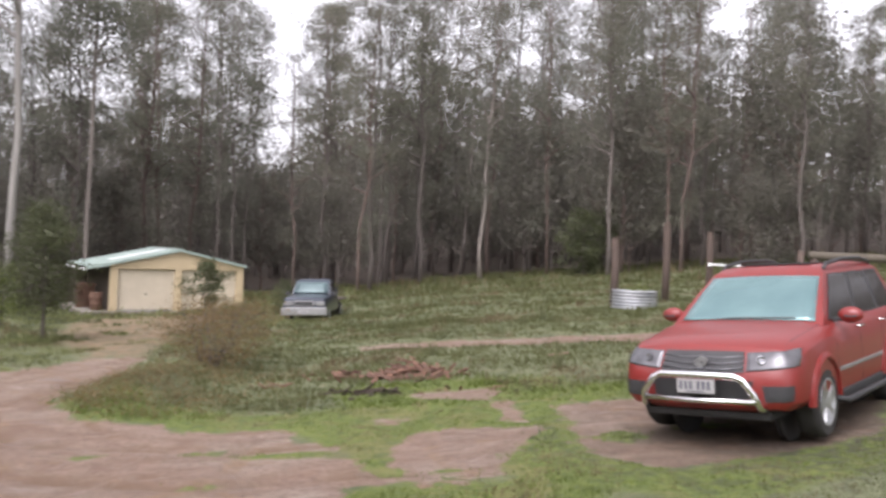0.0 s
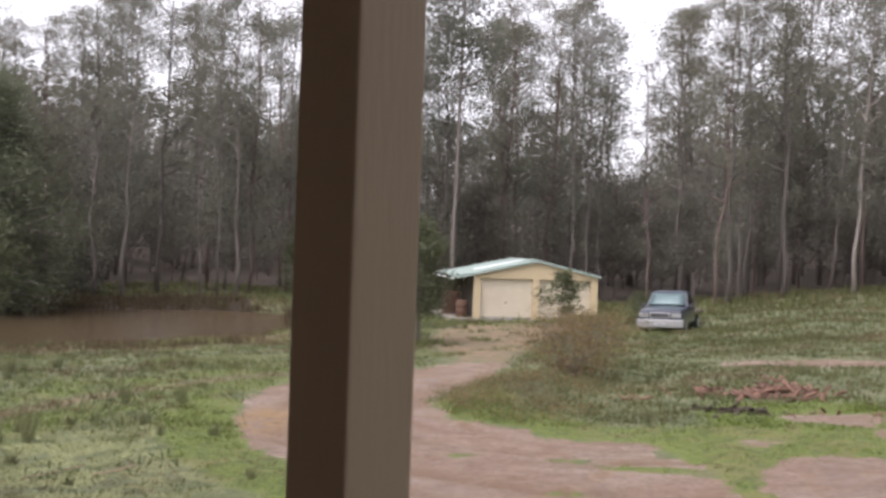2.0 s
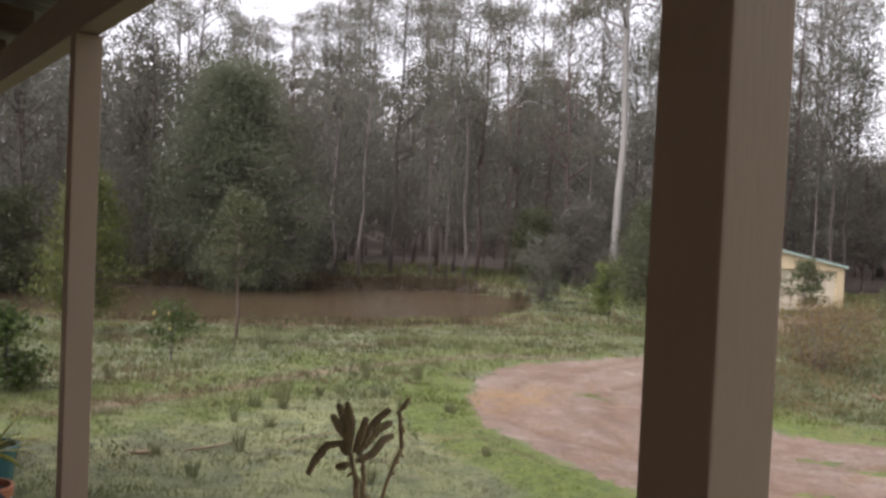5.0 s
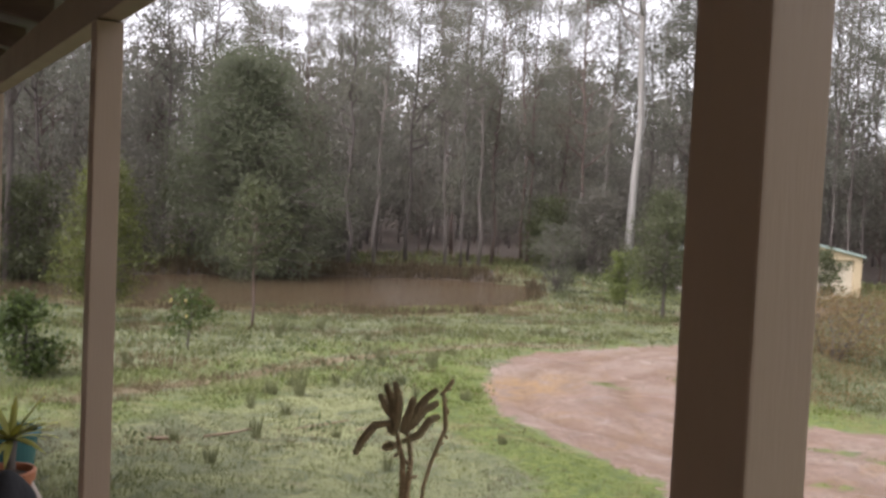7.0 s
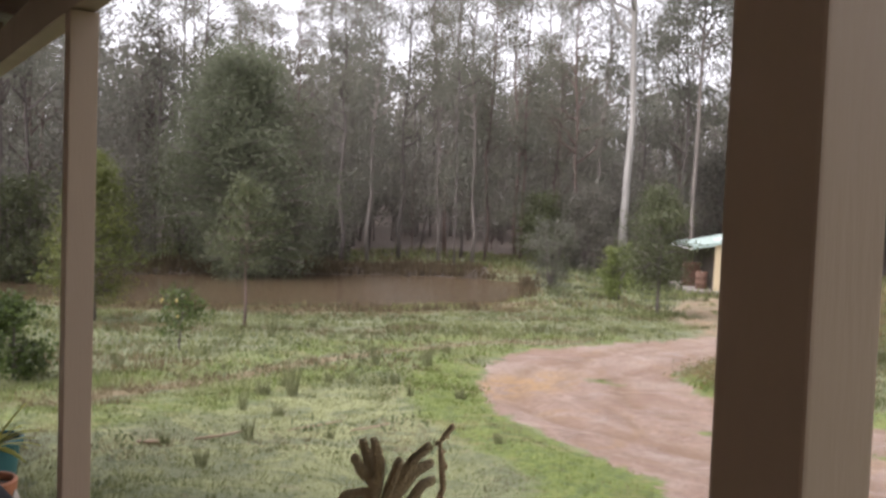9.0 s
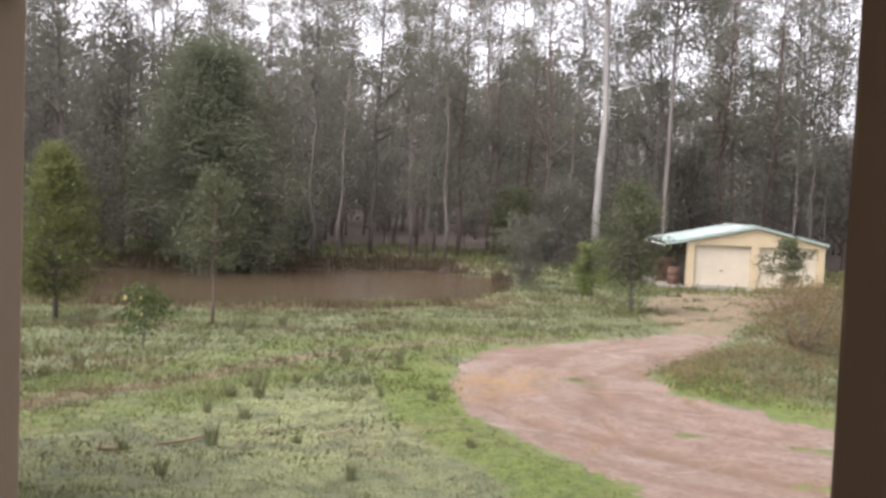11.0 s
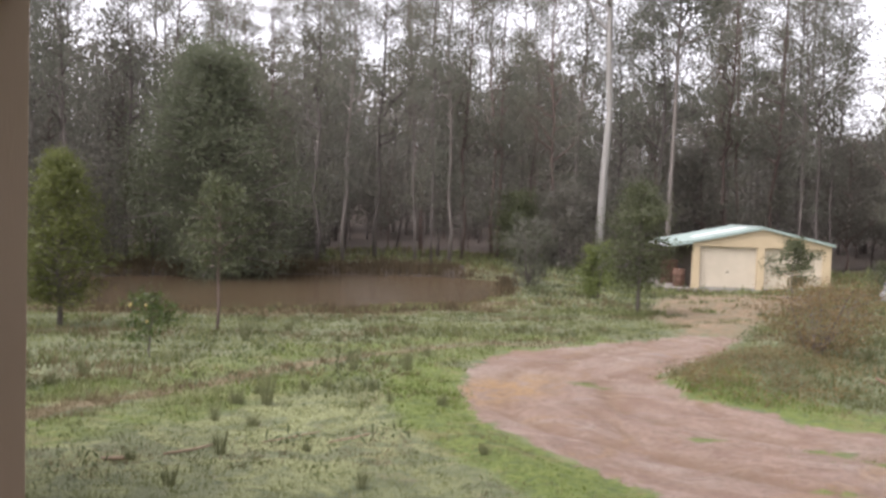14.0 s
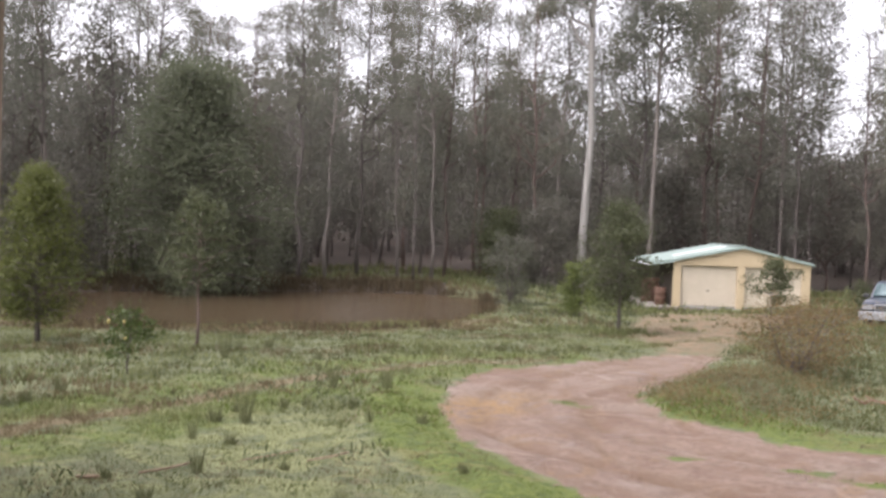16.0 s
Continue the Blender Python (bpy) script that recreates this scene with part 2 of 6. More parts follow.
def box(lo, hi, bevel=0.0, bm=None):
    bm = bm or bmesh.new()
    c = [(a + b) / 2 for a, b in zip(lo, hi)]
    s = [abs(b - a) for a, b in zip(lo, hi)]
    r = bmesh.ops.create_cube(bm, size=1.0, matrix=Matrix.Translation(c) @ Matrix.Diagonal((*s, 1)))
    if bevel:
        es = list({e for v in r["verts"] for e in v.link_edges})
        bmesh.ops.bevel(bm, geom=es, offset=bevel, segments=2, affect='EDGES', profile=0.6)
    return bm


def tube(points, radii, sides=8, bm=None, cap=True):
    """A tapered tube along a line of points."""
    bm = bm or bmesh.new()
    pts = [Vector(p) for p in points]
    rings = []
    for i, p in enumerate(pts):
        d = (pts[min(i + 1, len(pts) - 1)] - pts[max(i - 1, 0)]).normalized()
        a = d.cross(Vector((0.31, 0.95, 0.07)))
        if a.length < 0.05:
            a = d.cross(Vector((1, 0, 0)))
        a.normalize()
        b = d.cross(a)
        r = radii[i] if isinstance(radii, (list, tuple)) else radii
        rings.append([bm.verts.new(p + (a * math.cos(2 * math.pi * k / sides) + b * math.sin(2 * math.pi * k / sides)) * r) for k in range(sides)])
    for r0, r1 in zip(rings, rings[1:]):
        for k in range(sides):
            bm.faces.new((r0[k], r0[(k + 1) % sides], r1[(k + 1) % sides], r1[k]))
    if cap:
        bm.faces.new(rings[0][::-1])
        bm.faces.new(rings[-1])
    return bm


def lathe(profile, sides=32, axis='z', bm=None):
    """A closed profile of (radius, height) turned round an axis."""
    bm = bm or bmesh.new()
    rings = []
    for r, h in profile:
        ring = []
        for k in range(sides):
            a = 2 * math.pi * k / sides
            c, s = r * math.cos(a), r * math.sin(a)
            ring.append(bm.verts.new((c, s, h) if axis == 'z' else (c, h, s)))
        rings.append(ring)
    for r0, r1 in zip(rings, rings[1:]):
        for k in range(sides):
            bm.faces.new((r0[k], r0[(k + 1) % sides], r1[(k + 1) % sides], r1[k]))
    bm.faces.new(rings[0][::-1])
    bm.faces.new(rings[-1])
    return bm


def loft(rings, bm=None, caps=True):
    bm = bm or bmesh.new()
    rows = [[bm.verts.new(p) for p in r] for r in rings]
    n = len(rows[0])
    for r0, r1 in zip(rows, rows[1:]):
        for k in range(n):
            bm.faces.new((r0[k], r0[(k + 1) % n], r1[(k + 1) % n], r1[k]))
    if caps:
        bm.faces.new(rows[0][::-1])
        bm.faces.new(rows[-1])
    return bm


def patch(c00, c10, c11, c01, thick, n=4, bulge=0.0, inset=0.0, bm=None):
    """A slightly bowed pane between four corners, with thickness outward."""
    bm = bm or bmesh.new()
    c00, c10, c11, c01 = (Vector(c) for c in (c00, c10, c11, c01))
    nrm = (c10 - c00).cross(c01 - c00).normalized()
    layers = []
    for off in (-0.004, thick):
        g = []
        for j in range(n + 1):
            row = []
            for i in range(n + 1):
                u, v = inset + (1 - 2 * inset) * i / n, inset + (1 - 2 * inset) * j / n
                p = c00 * (1 - u) * (1 - v) + c10 * u * (1 - v) + c11 * u * v + c01 * (1 - u) * v
                p = p + nrm * (off + bulge * 16 * u * (1 - u) * v * (1 - v))
                row.append(bm.verts.new(p))
            g.append(row)
        layers.append(g)
    lo, hi = layers
    for j in range(n):
        for i in range(n):
            bm.faces.new((hi[j][i], hi[j][i + 1], hi[j + 1][i + 1], hi[j + 1][i]))
            bm.faces.new((lo[j][i], lo[j + 1][i], lo[j + 1][i + 1], lo[j][i + 1]))
    for i in range(n):
        for j, f in ((0, 1), (n, 0)):
            bm.faces.new((lo[j][i], lo[j][i + 1], hi[j][i + 1], hi[j][i]))
            bm.faces.new((lo[i][j], hi[i][j], hi[i + 1][j], lo[i + 1][j]))
    return bm


# ---------------------------------------------------------------- the ground
WATER_Z = -1.45
POND = [(-24.1, 13.8), (-22.1, 15.2), (-19.8, 17.2), (-18.1, 19.9), (-16.9, 23.5), (-17.9, 28.6), (-21.6, 34.9), (-25.2, 34.2),
    (-28.2, 31.2), (-31.0, 26.9), (-33.0, 22.4), (-33.9, 18.2), (-32.6, 11.5), (-26.5, 11.0)]
DRIVE = [(-2.6, 5.4), (-3.25, 7.29), (-4.85, 8.12), (-6.01, 8.9), (-7.48, 10.55), (-8.44, 12.14), (-9.04, 14.46), (-8.1, 17.38),
    (-7.7, 19.5), (-6.54, 20.19), (-5.99, 17.0), (-5.82, 13.55), (-4.61, 11.6), (-3.65, 11.55), (-3.03, 10.9), (-1.86, 10.85),
    (-1.1, 9.65), (-0.65, 8.55), (-0.25, 8.0), (0.59, 7.85), (-0.65, 8.0), (-0.85, 7.55), (-1.1, 5.4)]
PATCHES = [
    [(-0.33, 10.05), (0.18, 10.5), (1.19, 10.15), (0.65, 8.7), (0.65, 7.9), (-0.2, 8.0), (-0.47, 9.25)],
    [(1.58, 11.7), (2.8, 11.9), (4.63, 11.8), (5.5, 11.05), (4.52, 9.15), (3.35, 8.5), (2.15, 7.95), (1.48, 8.75), (1.52, 10.25)],
    [(-1.81, 20.9), (1.57, 20.6), (4.88, 20.4), (7.85, 20.15), (7.22, 18.5), (4.45, 18.55), (1.48, 19.35), (-1.72, 19.9)],
    [(-0.37, 13.2), (0.88, 13.4), (0.66, 12.3), (-0.28, 12.7)],
    [(-0.8, 11.25), (-0.38, 11.35), (-0.49, 10.7)],
    [(0.73, 12.15), (0.99, 12.05), (1.05, 10.65), (0.86, 10.85)],
    [(-14.51, 38.16), (-8.77, 39.45), (-7.22, 27.28), (-6.54, 20.19), (-7.7, 19.5), (-9.29, 22.17), (-11.97, 27.92)],
]
STRAW = [(-8.9, 16.2), (-9.79, 15.28), (-10.59, 12.03), (-10.25, 8.79), (-9.93, 6.76), (-9.81, 5.62)]


def inside_distance(poly, x, y):
    """Signed distance to a polygon's edge, negative inside."""
    x, y = np.asarray(x, float), np.asarray(y, float)
    d = np.full(x.shape, 1e9)
    ins = np.zeros(x.shape, bool)
    for (ax, ay), (bx, by) in zip(poly, poly[1:] + poly[:1]):
        ex, ey = bx - ax, by - ay
        t = np.clip(((x - ax) * ex + (y - ay) * ey) / (ex * ex + ey * ey), 0, 1)
        d = np.minimum(d, np.hypot(x - ax - t * ex, y - ay - t * ey))
        with np.errstate(divide='ignore', invalid='ignore'):
            ins ^= ((ay > y) != (by > y)) & (x < ex * (y - ay) / (ey if ey else 1e-9) + ax)
    return np.where(ins, -d, d)


def line_distance(line, x, y):
    d = np.full(np.shape(x), 1e9)
    for (ax, ay), (bx, by) in zip(line, line[1:]):
        ex, ey = bx - ax, by - ay
        t = np.clip(((x - ax) * ex + (y - ay) * ey) / (ex * ex + ey * ey), 0, 1)
        d = np.minimum(d, np.hypot(x - ax - t * ex, y - ay - t * ey))
    return d


def rounded(line, times):
    """Corners of a line cut off again and again."""
    for _ in range(times):
        line = [line[0]] + [q for (ax, ay), (bx, by) in zip(line, line[1:]) for q in ((ax * 0.75 + bx * 0.25, ay * 0.75 + by * 0.25), (ax * 0.25 + bx * 0.75, ay * 0.25 + by * 0.75))] + [line[-1]]
    return line


# the line that wheels take: past the house, round the bend, up to the shed
TRACK = rounded([(4.6, 9.7), (1.4, 9.4), (-0.8, 8.9), (-2.6, 8.9), (-4.4, 9.5), (-6.1, 10.8), (-7.1, 12.8), (-7.35, 15.2), (-6.9, 18.2), (-7.6, 22.5), (-9.6, 28.5)], 1)
# tufts of grass left standing on the bare clay: place and half sizes
ISLES = [(-1.6, 9.35, 0.75, 0.16), (0.06, 8.4, 0.24, 0.13), (-3.83, 9.68, 0.28, 0.12), (-2.53, 9.71, 0.22, 0.17), (-6.31, 12.12, 0.34, 0.12), (1.95, 9.5, 0.3, 0.35), (-2.2, 8.3, 0.3, 0.1), (2.9, 9.9, 0.35, 0.2)]


def along_track(x, y):
    """How far to one side of the wheel line, and how far along it."""
    x, y = np.asarray(x, float), np.asarray(y, float)
    best, side, run, gone = np.full(x.shape, 1e9), np.zeros(x.shape), np.zeros(x.shape), 0.0
    for (ax, ay), (bx, by) in zip(TRACK, TRACK[1:]):
        ex, ey = bx - ax, by - ay
        ln = math.hypot(ex, ey)
        t = np.clip(((x - ax) * ex + (y - ay) * ey) / (ln * ln), 0, 1)
        d = np.hypot(x - ax - t * ex, y - ay - t * ey)
        near = d < best
        best = np.where(near, d, best)
        side = np.where(near, d * np.sign((x - ax) * ey - (y - ay) * ex), side)
        run = np.where(near, gone + t * ln, run)
        gone += ln
    return side, run


def ruts(x, y):
    """Worn wheel tracks along the drive, two pairs that cross over."""
    side, run = along_track(x, y)
    wander = 0.18 * np.sin(run * 0.7) + 0.1 * np.sin(run * 1.9 + 1)
    one = np.exp(-((np.abs(side + wander) - 0.72) / 0.13) ** 2)
    two = 0.7 * np.exp(-((np.abs(side - 0.55 - wander) - 0.7) / 0.10) ** 2)
    return np.maximum(one, two) * (inside_distance(DRIVE, x, y) < 0.3)


def waves(x, y):
    return (0.035 * np.sin(1.3 * x + 0.7 * y) * np.sin(0.9 * y - 0.5 * x + 1.1) + 0.02 * np.sin(3.1 * x - 1.7 * y) * np.sin(2.3 * y + 0.6)
            + 0.012 * np.sin(6.3 * x + 2.2 * y + 0.5) * np.sin(5.1 * y - 2.0 * x))


def dirt_at(x, y):
    d = inside_distance(DRIVE, x, y)
    for p in PATCHES[:6]:
        d = np.minimum(d, inside_distance(p, x, y))
    for ix, iy, ra, rb in ISLES:
        d = np.maximum(d, (1 - np.hypot((x - ix) / ra, (y - iy) / rb)) * max(rb, 0.2))
    return d


def height(x, y):
    """The lie of the land: falls away from the house towards the pond and the shed, rises to a wooded hill far off."""
    x, y = np.asarray(x, float), np.asarray(y, float)
    az = np.degrees(np.arctan2(-x, y))
    cx, cy = np.clip(x, -32, 25), np.clip(y, -5, 56)
    sx = np.where(cx > 0, cx, 4 * np.tanh(cx / 4))
    z = -0.16 + 0.08 * sx - 0.012 * cy + 0.0002 * cy * cy + np.where(cx < 0, 0.0016, 0.0004) * cx * cy
    w = np.clip((az - 22) / 8, 0, 1)
    w = w * w * (3 - 2 * w)
    q = -1.3 + 0.5 * ((z + 1.3) + np.sqrt((z + 1.3) ** 2 + 0.04))
    z = z * (1 - w) + q * w
    r = np.hypot(x, y)
    z = z + 0.11 * np.clip(r - 85, 0, 160)
    grass = np.clip(dirt_at(x, y) / 0.5, 0, 1)
    z = z + waves(x, y) * (0.35 + 0.65 * grass) * np.clip((r - 1) / 5, 0, 1) - 0.04 * (1 - grass) - 0.045 * ruts(x, y)
    # cut pad before the shed, and the mound beside the drive
    z = z - 0.24 * np.exp(-((x + 13.0) / 6.5) ** 2 - ((y - 42.0) / 6.0) ** 2)
    z = z + 0.30 * np.exp(-(((x + 4.45) / 0.7) ** 2 + ((y - 13.9) / 1.9) ** 2))
    # a hollow where the ute stands
    z = z - 0.26 * np.exp(-((x + 5.0) / 3.2) ** 2 - ((y - 35.0) / 3.6) ** 2)
    # pond basin and its bank
    s = inside_distance(POND, x, y)
    edge = np.clip(s / 1.6, 0, 1)
    bank = WATER_Z + 0.02 + (z - WATER_Z) * edge * edge * (3 - 2 * edge)
    return np.where(s < 0, WATER_Z + np.maximum(s * 0.45, -1.2), bank)


def h(x, y):
    return float(height(np.array([x]), np.array([y]))[0])


def ground_sheet():
    radii = [0.0]
    r = 1.5
    while r < 62:
        radii.append(r)
        r *= 1.021
    while r < 3000:
        radii.append(r)
        r *= 1.12
    angs = list(np.arange(-52, 98, 0.55)) + list(np.arange(98, 308, 6.0))
    a = np.radians(np.array(angs))
    R, A = np.meshgrid(np.array(radii[1:]), a, indexing='ij')
    X, Y = -R * np.sin(A), R * np.cos(A)
    x, y = np.r_[0.0, X.ravel()], np.r_[0.0, Y.ravel()]
    z = height(x, y)
    n = len(angs)
    faces = [(0, 1 + k, 1 + (k + 1) % n) for k in range(n)]
    for i in range(len(radii) - 2):
        o = 1 + i * n
        faces += [(o + k, o + n + k, o + n + (k + 1) % n, o + (k + 1) % n) for k in range(n)]
    me = mesh_of("ground", np.c_[x, y, z], faces, M_GROUND, smooth=True)
    dirt = np.clip(0.5 - dirt_at(x, y) / 0.9, 0, 1)
    shed_path = np.clip(0.5 - inside_distance(PATCHES[6], x, y) / 3.0, 0, 1)
    lush = np.maximum(np.clip(1 - np.abs(dirt_at(x, y) - 0.5) / 1.0, 0, 1), np.clip(1 - np.hypot((x - 0.4) / 2.2, (y - 9.8) / 2.6), 0, 1) * 1.4)
    lush = np.clip(np.where(np.hypot(x, y) < 15, lush, 0), 0, 1)
    lush = np.maximum(lush, np.clip(1.1 - np.abs(line_distance(STRAW, x, y) - 0.9) / 0.9, 0, 0.5))
    dry = np.maximum(np.clip(1 - line_distance(STRAW, x, y) / 0.36, 0, 1), np.clip(1 - np.abs(inside_distance(POND, x, y) - 2.0) / 2.6, 0, 1) * 0.75 * (np.hypot(x, y) < 31))
    far = np.clip((np.hypot(x, y) - 50) / 10, 0, 1)
    bearing = np.degrees(np.arctan2(-x, y))
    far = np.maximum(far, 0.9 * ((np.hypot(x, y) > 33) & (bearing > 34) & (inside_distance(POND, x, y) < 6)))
    far = np.maximum(far, 0.12 * np.clip(4 - np.abs(bearing - 26.5), 0, 1) * np.clip((np.hypot(x, y) - 26) / 5, 0, 1))
    side, run = along_track(x, y)
    pale = np.clip(1.6 - 1.1 * np.hypot((x + 8.0) / 3.6, (y - 5.6) / 4.2), 0, 1)
    ochre = np.clip(1.6 - 1.3 * np.hypot((x + 7.1) / 0.75, (y - 11.0) / 1.7), 0, 1)
    # round the car: dark mud and the car's shade, both put into colour
    mud_shade = np.clip(1.5 - 1.2 * np.hypot((x - 4.4) / 3.4, (y - 9.3) / 2.6), 0, 1)
    for name, v in (("dirt", dirt), ("path", shed_path), ("lush", lush), ("dry", dry), ("litter", far), ("rut", ruts(x, y)), ("side", side), ("run", run), ("mud_shade", mud_shade), ("pale", pale), ("ochre", ochre)):
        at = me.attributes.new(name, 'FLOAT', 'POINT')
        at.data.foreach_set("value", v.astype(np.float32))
    return tagged(new("ground", me), "wet grassy paddock with bare pinkish clay drive and patches", "ground", kind="structure")


def ground_material():
    m = bpy.data.materials.new("paddock_ground")
    m.use_nodes = True
    nt = m.node_tree
    b = nt.nodes["Principled BSDF"]
    b.inputs["Roughness"].default_value = 0.85
    tc = nt.nodes.new("ShaderNodeTexCoord")

    def tex(scale, detail=5, dist=0.0, rough=0.6):
        n = nt.nodes.new("ShaderNodeTexNoise")
        n.inputs["Scale"].default_value, n.inputs["Detail"].default_value = scale, detail
        n.inputs["Distortion"].default_value, n.inputs["Roughness"].default_value = dist, rough
        nt.links.new(tc.outputs["Object"], n.inputs["Vector"])
        return n.outputs["Fac"]

    def math_(op, a, b_, c=None):
        n = nt.nodes.new("ShaderNodeMath")
        n.operation = op
        for i, v in enumerate((a, b_, c)):
            if v is None:
                continue
            if isinstance(v, (int, float)):
                n.inputs[i].default_value = v
            else:
                nt.links.new(v, n.inputs[i])
        return n.outputs[0]

    def attr(name):
        n = nt.nodes.new("ShaderNodeAttribute")
        n.attribute_name = name
        return n.outputs["Fac"]

    def mix(fac, a, b_):
        n = nt.nodes.new("ShaderNodeMix")
        n.data_type = 'RGBA'
        nt.links.new(fac, n.inputs[0])
        for i, v in ((6, a), (7, b_)):
            if isinstance(v, tuple):
                n.inputs[i].default_value = (*v, 1)
            else:
                nt.links.new(v, n.inputs[i])
        return n.outputs[2]

    def ramp(v, lo, hi):
        n = nt.nodes.new("ShaderNodeMapRange")
        n.interpolation_type = 'SMOOTHSTEP'
        n.inputs[1].default_value, n.inputs[2].default_value = lo, hi
        nt.links.new(v, n.inputs[0])
        return n.outputs[0]

    big, mid, fine, grit = tex(0.35, 4), tex(2.2, 6, 0.4), tex(14, 6), tex(70, 4)
    tuft = tex(5.5, 6, 0.8)
    grass = mix(ramp(mid, 0.35, 0.65), (0.085, 0.097, 0.044), (0.144, 0.158, 0.071))
    grass = mix(ramp(big, 0.42, 0.6), grass, mix(fine, (0.174, 0.181, 0.097), (0.109, 0.129, 0.057)))
    grass = mix(math_('MULTIPLY', ramp(tuft, 0.52, 0.68), 0.75), grass, (0.057, 0.071, 0.031))
    grass = mix(math_('MULTIPLY', ramp(tex(3.1, 6, 1.0), 0.56, 0.7), 0.6), grass, (0.178, 0.144, 0.085))
    straw = mix(ramp(fine, 0.35, 0.65), (0.155, 0.17, 0.068), (0.235, 0.247, 0.112))
    grass = mix(math_('MULTIPLY', attr("pale"), ramp(tex(1.9, 6, 0.9), 0.44, 0.58)), grass, straw)
    lush = mix(ramp(fine, 0.35, 0.65), (0.078, 0.112, 0.017), (0.136, 0.164, 0.031))
    lush = mix(math_('MULTIPLY', ramp(tex(1.4, 5, 0.8), 0.5, 0.62), 0.7), lush, (0.155, 0.142, 0.05))
    lush = mix(math_('MULTIPLY', ramp(tuft, 0.5, 0.66), 0.7), lush, (0.044, 0.070, 0.017))
    grass = mix(ramp(math_('MULTIPLY_ADD', mid, 0.5, math_('SUBTRACT', attr("lush"), 0.25)), 0.3, 0.6), grass, lush)
    dryc = mix(fine, (0.109, 0.083, 0.044), (0.217, 0.170, 0.087))
    grass = mix(ramp(math_('MULTIPLY_ADD', mid, 0.8, math_('SUBTRACT', attr("dry"), 0.4)), 0.35, 0.7), grass, dryc)
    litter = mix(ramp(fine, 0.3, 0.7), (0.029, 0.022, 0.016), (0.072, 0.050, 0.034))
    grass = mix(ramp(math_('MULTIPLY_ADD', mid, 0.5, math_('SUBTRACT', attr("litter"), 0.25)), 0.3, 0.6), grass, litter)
    lane = nt.nodes.new("ShaderNodeCombineXYZ")
    nt.links.new(math_('MULTIPLY', attr("side"), 3.4), lane.inputs[0])
    nt.links.new(math_('MULTIPLY', attr("run"), 0.42), lane.inputs[1])
    streak = nt.nodes.new("ShaderNodeTexNoise")
    streak.inputs["Scale"].default_value, streak.inputs["Detail"].default_value, streak.inputs["Distortion"].default_value = 1.0, 6, 0.5
    nt.links.new(lane.outputs[0], streak.inputs["Vector"])
    clay = mix(ramp(mid, 0.3, 0.7), (0.173, 0.110, 0.077), (0.236, 0.164, 0.122))
    clay = mix(ramp(tex(0.55, 4, 0.6), 0.45, 0.62), clay, (0.243, 0.185, 0.144))
    clay = mix(math_('MULTIPLY', ramp(streak.outputs["Fac"], 0.5, 0.62), 0.5), clay, (0.158, 0.092, 0.054))
    clay = mix(math_('MULTIPLY', ramp(streak.outputs["Fac"], 0.47, 0.36), 0.45), clay, (0.257, 0.194, 0.149))
    clay = mix(math_('MULTIPLY', ramp(tex(0.9, 5, 1.5), 0.56, 0.64), 0.6), clay, (0.211, 0.131, 0.065))
    clay = mix(math_('MULTIPLY', attr("ochre"), ramp(tex(2.6, 5, 1.2), 0.42, 0.55)), clay, (0.257, 0.160, 0.065))
    clay = mix(math_('MULTIPLY', ramp(fine, 0.46, 0.66), 0.75), clay, (0.126, 0.081, 0.056))
    clay = mix(math_('MULTIPLY', ramp(tex(6, 6, 1.2), 0.55, 0.7), 0.45), clay, (0.261, 0.209, 0.166))
    clay = mix(ramp(grit, 0.55, 0.75), clay, (0.131, 0.088, 0.063))
    # mud and painted shade round the car darken the clay and the grass
    clay = mix(math_('MULTIPLY', attr("mud_shade"), ramp(tex(1.3, 5, 0.8), 0.3, 0.6)), clay, (0.085, 0.062, 0.042))
    grass = mix(math_('MULTIPLY', attr("mud_shade"), ramp(tuft, 0.4, 0.6)), grass, (0.052, 0.054, 0.028))
    pathc = mix(ramp(mid, 0.35, 0.65), (0.225, 0.15, 0.088), (0.12, 0.108, 0.058))
    p_mask = ramp(math_('MULTIPLY_ADD', mid, 0.9, math_('SUBTRACT', attr("path"), 0.45)), 0.42, 0.62)
    col = mix(p_mask, grass, pathc)
    clay = mix(math_('MULTIPLY', attr("rut"), ramp(tex(1.6, 4, 0.5), 0.38, 0.55)), clay, (0.15, 0.092, 0.052))
    noise_edge = math_('ADD', math_('MULTIPLY', mid, 0.95), math_('MULTIPLY', tuft, 0.4))
    d_mask = ramp(math_('ADD', attr("dirt"), math_('SUBTRACT', noise_edge, 0.675)), 0.46, 0.54)
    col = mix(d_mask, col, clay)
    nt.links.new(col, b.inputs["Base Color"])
    wet = math_('MULTIPLY', d_mask, ramp(tex(0.8, 4, 0.8), 0.5, 0.68))
    rg = nt.nodes.new("ShaderNodeMapRange")
    rg.inputs[3].default_value, rg.inputs[4].default_value = 0.85, 0.35
    nt.links.new(wet, rg.inputs[0])
    nt.links.new(rg.outputs[0], b.inputs["Roughness"])
    bn = nt.nodes.new("ShaderNodeBump")
    bn.inputs["Strength"].default_value, bn.inputs["Distance"].default_value = 0.85, 0.06
    nt.links.new(math_('ADD', fine, math_('MULTIPLY', grit, 0.5)), bn.inputs["Height"])
    nt.links.new(bn.outputs[0], b.inputs["Normal"])
    return m


M_GROUND = ground_material()
ground_sheet()

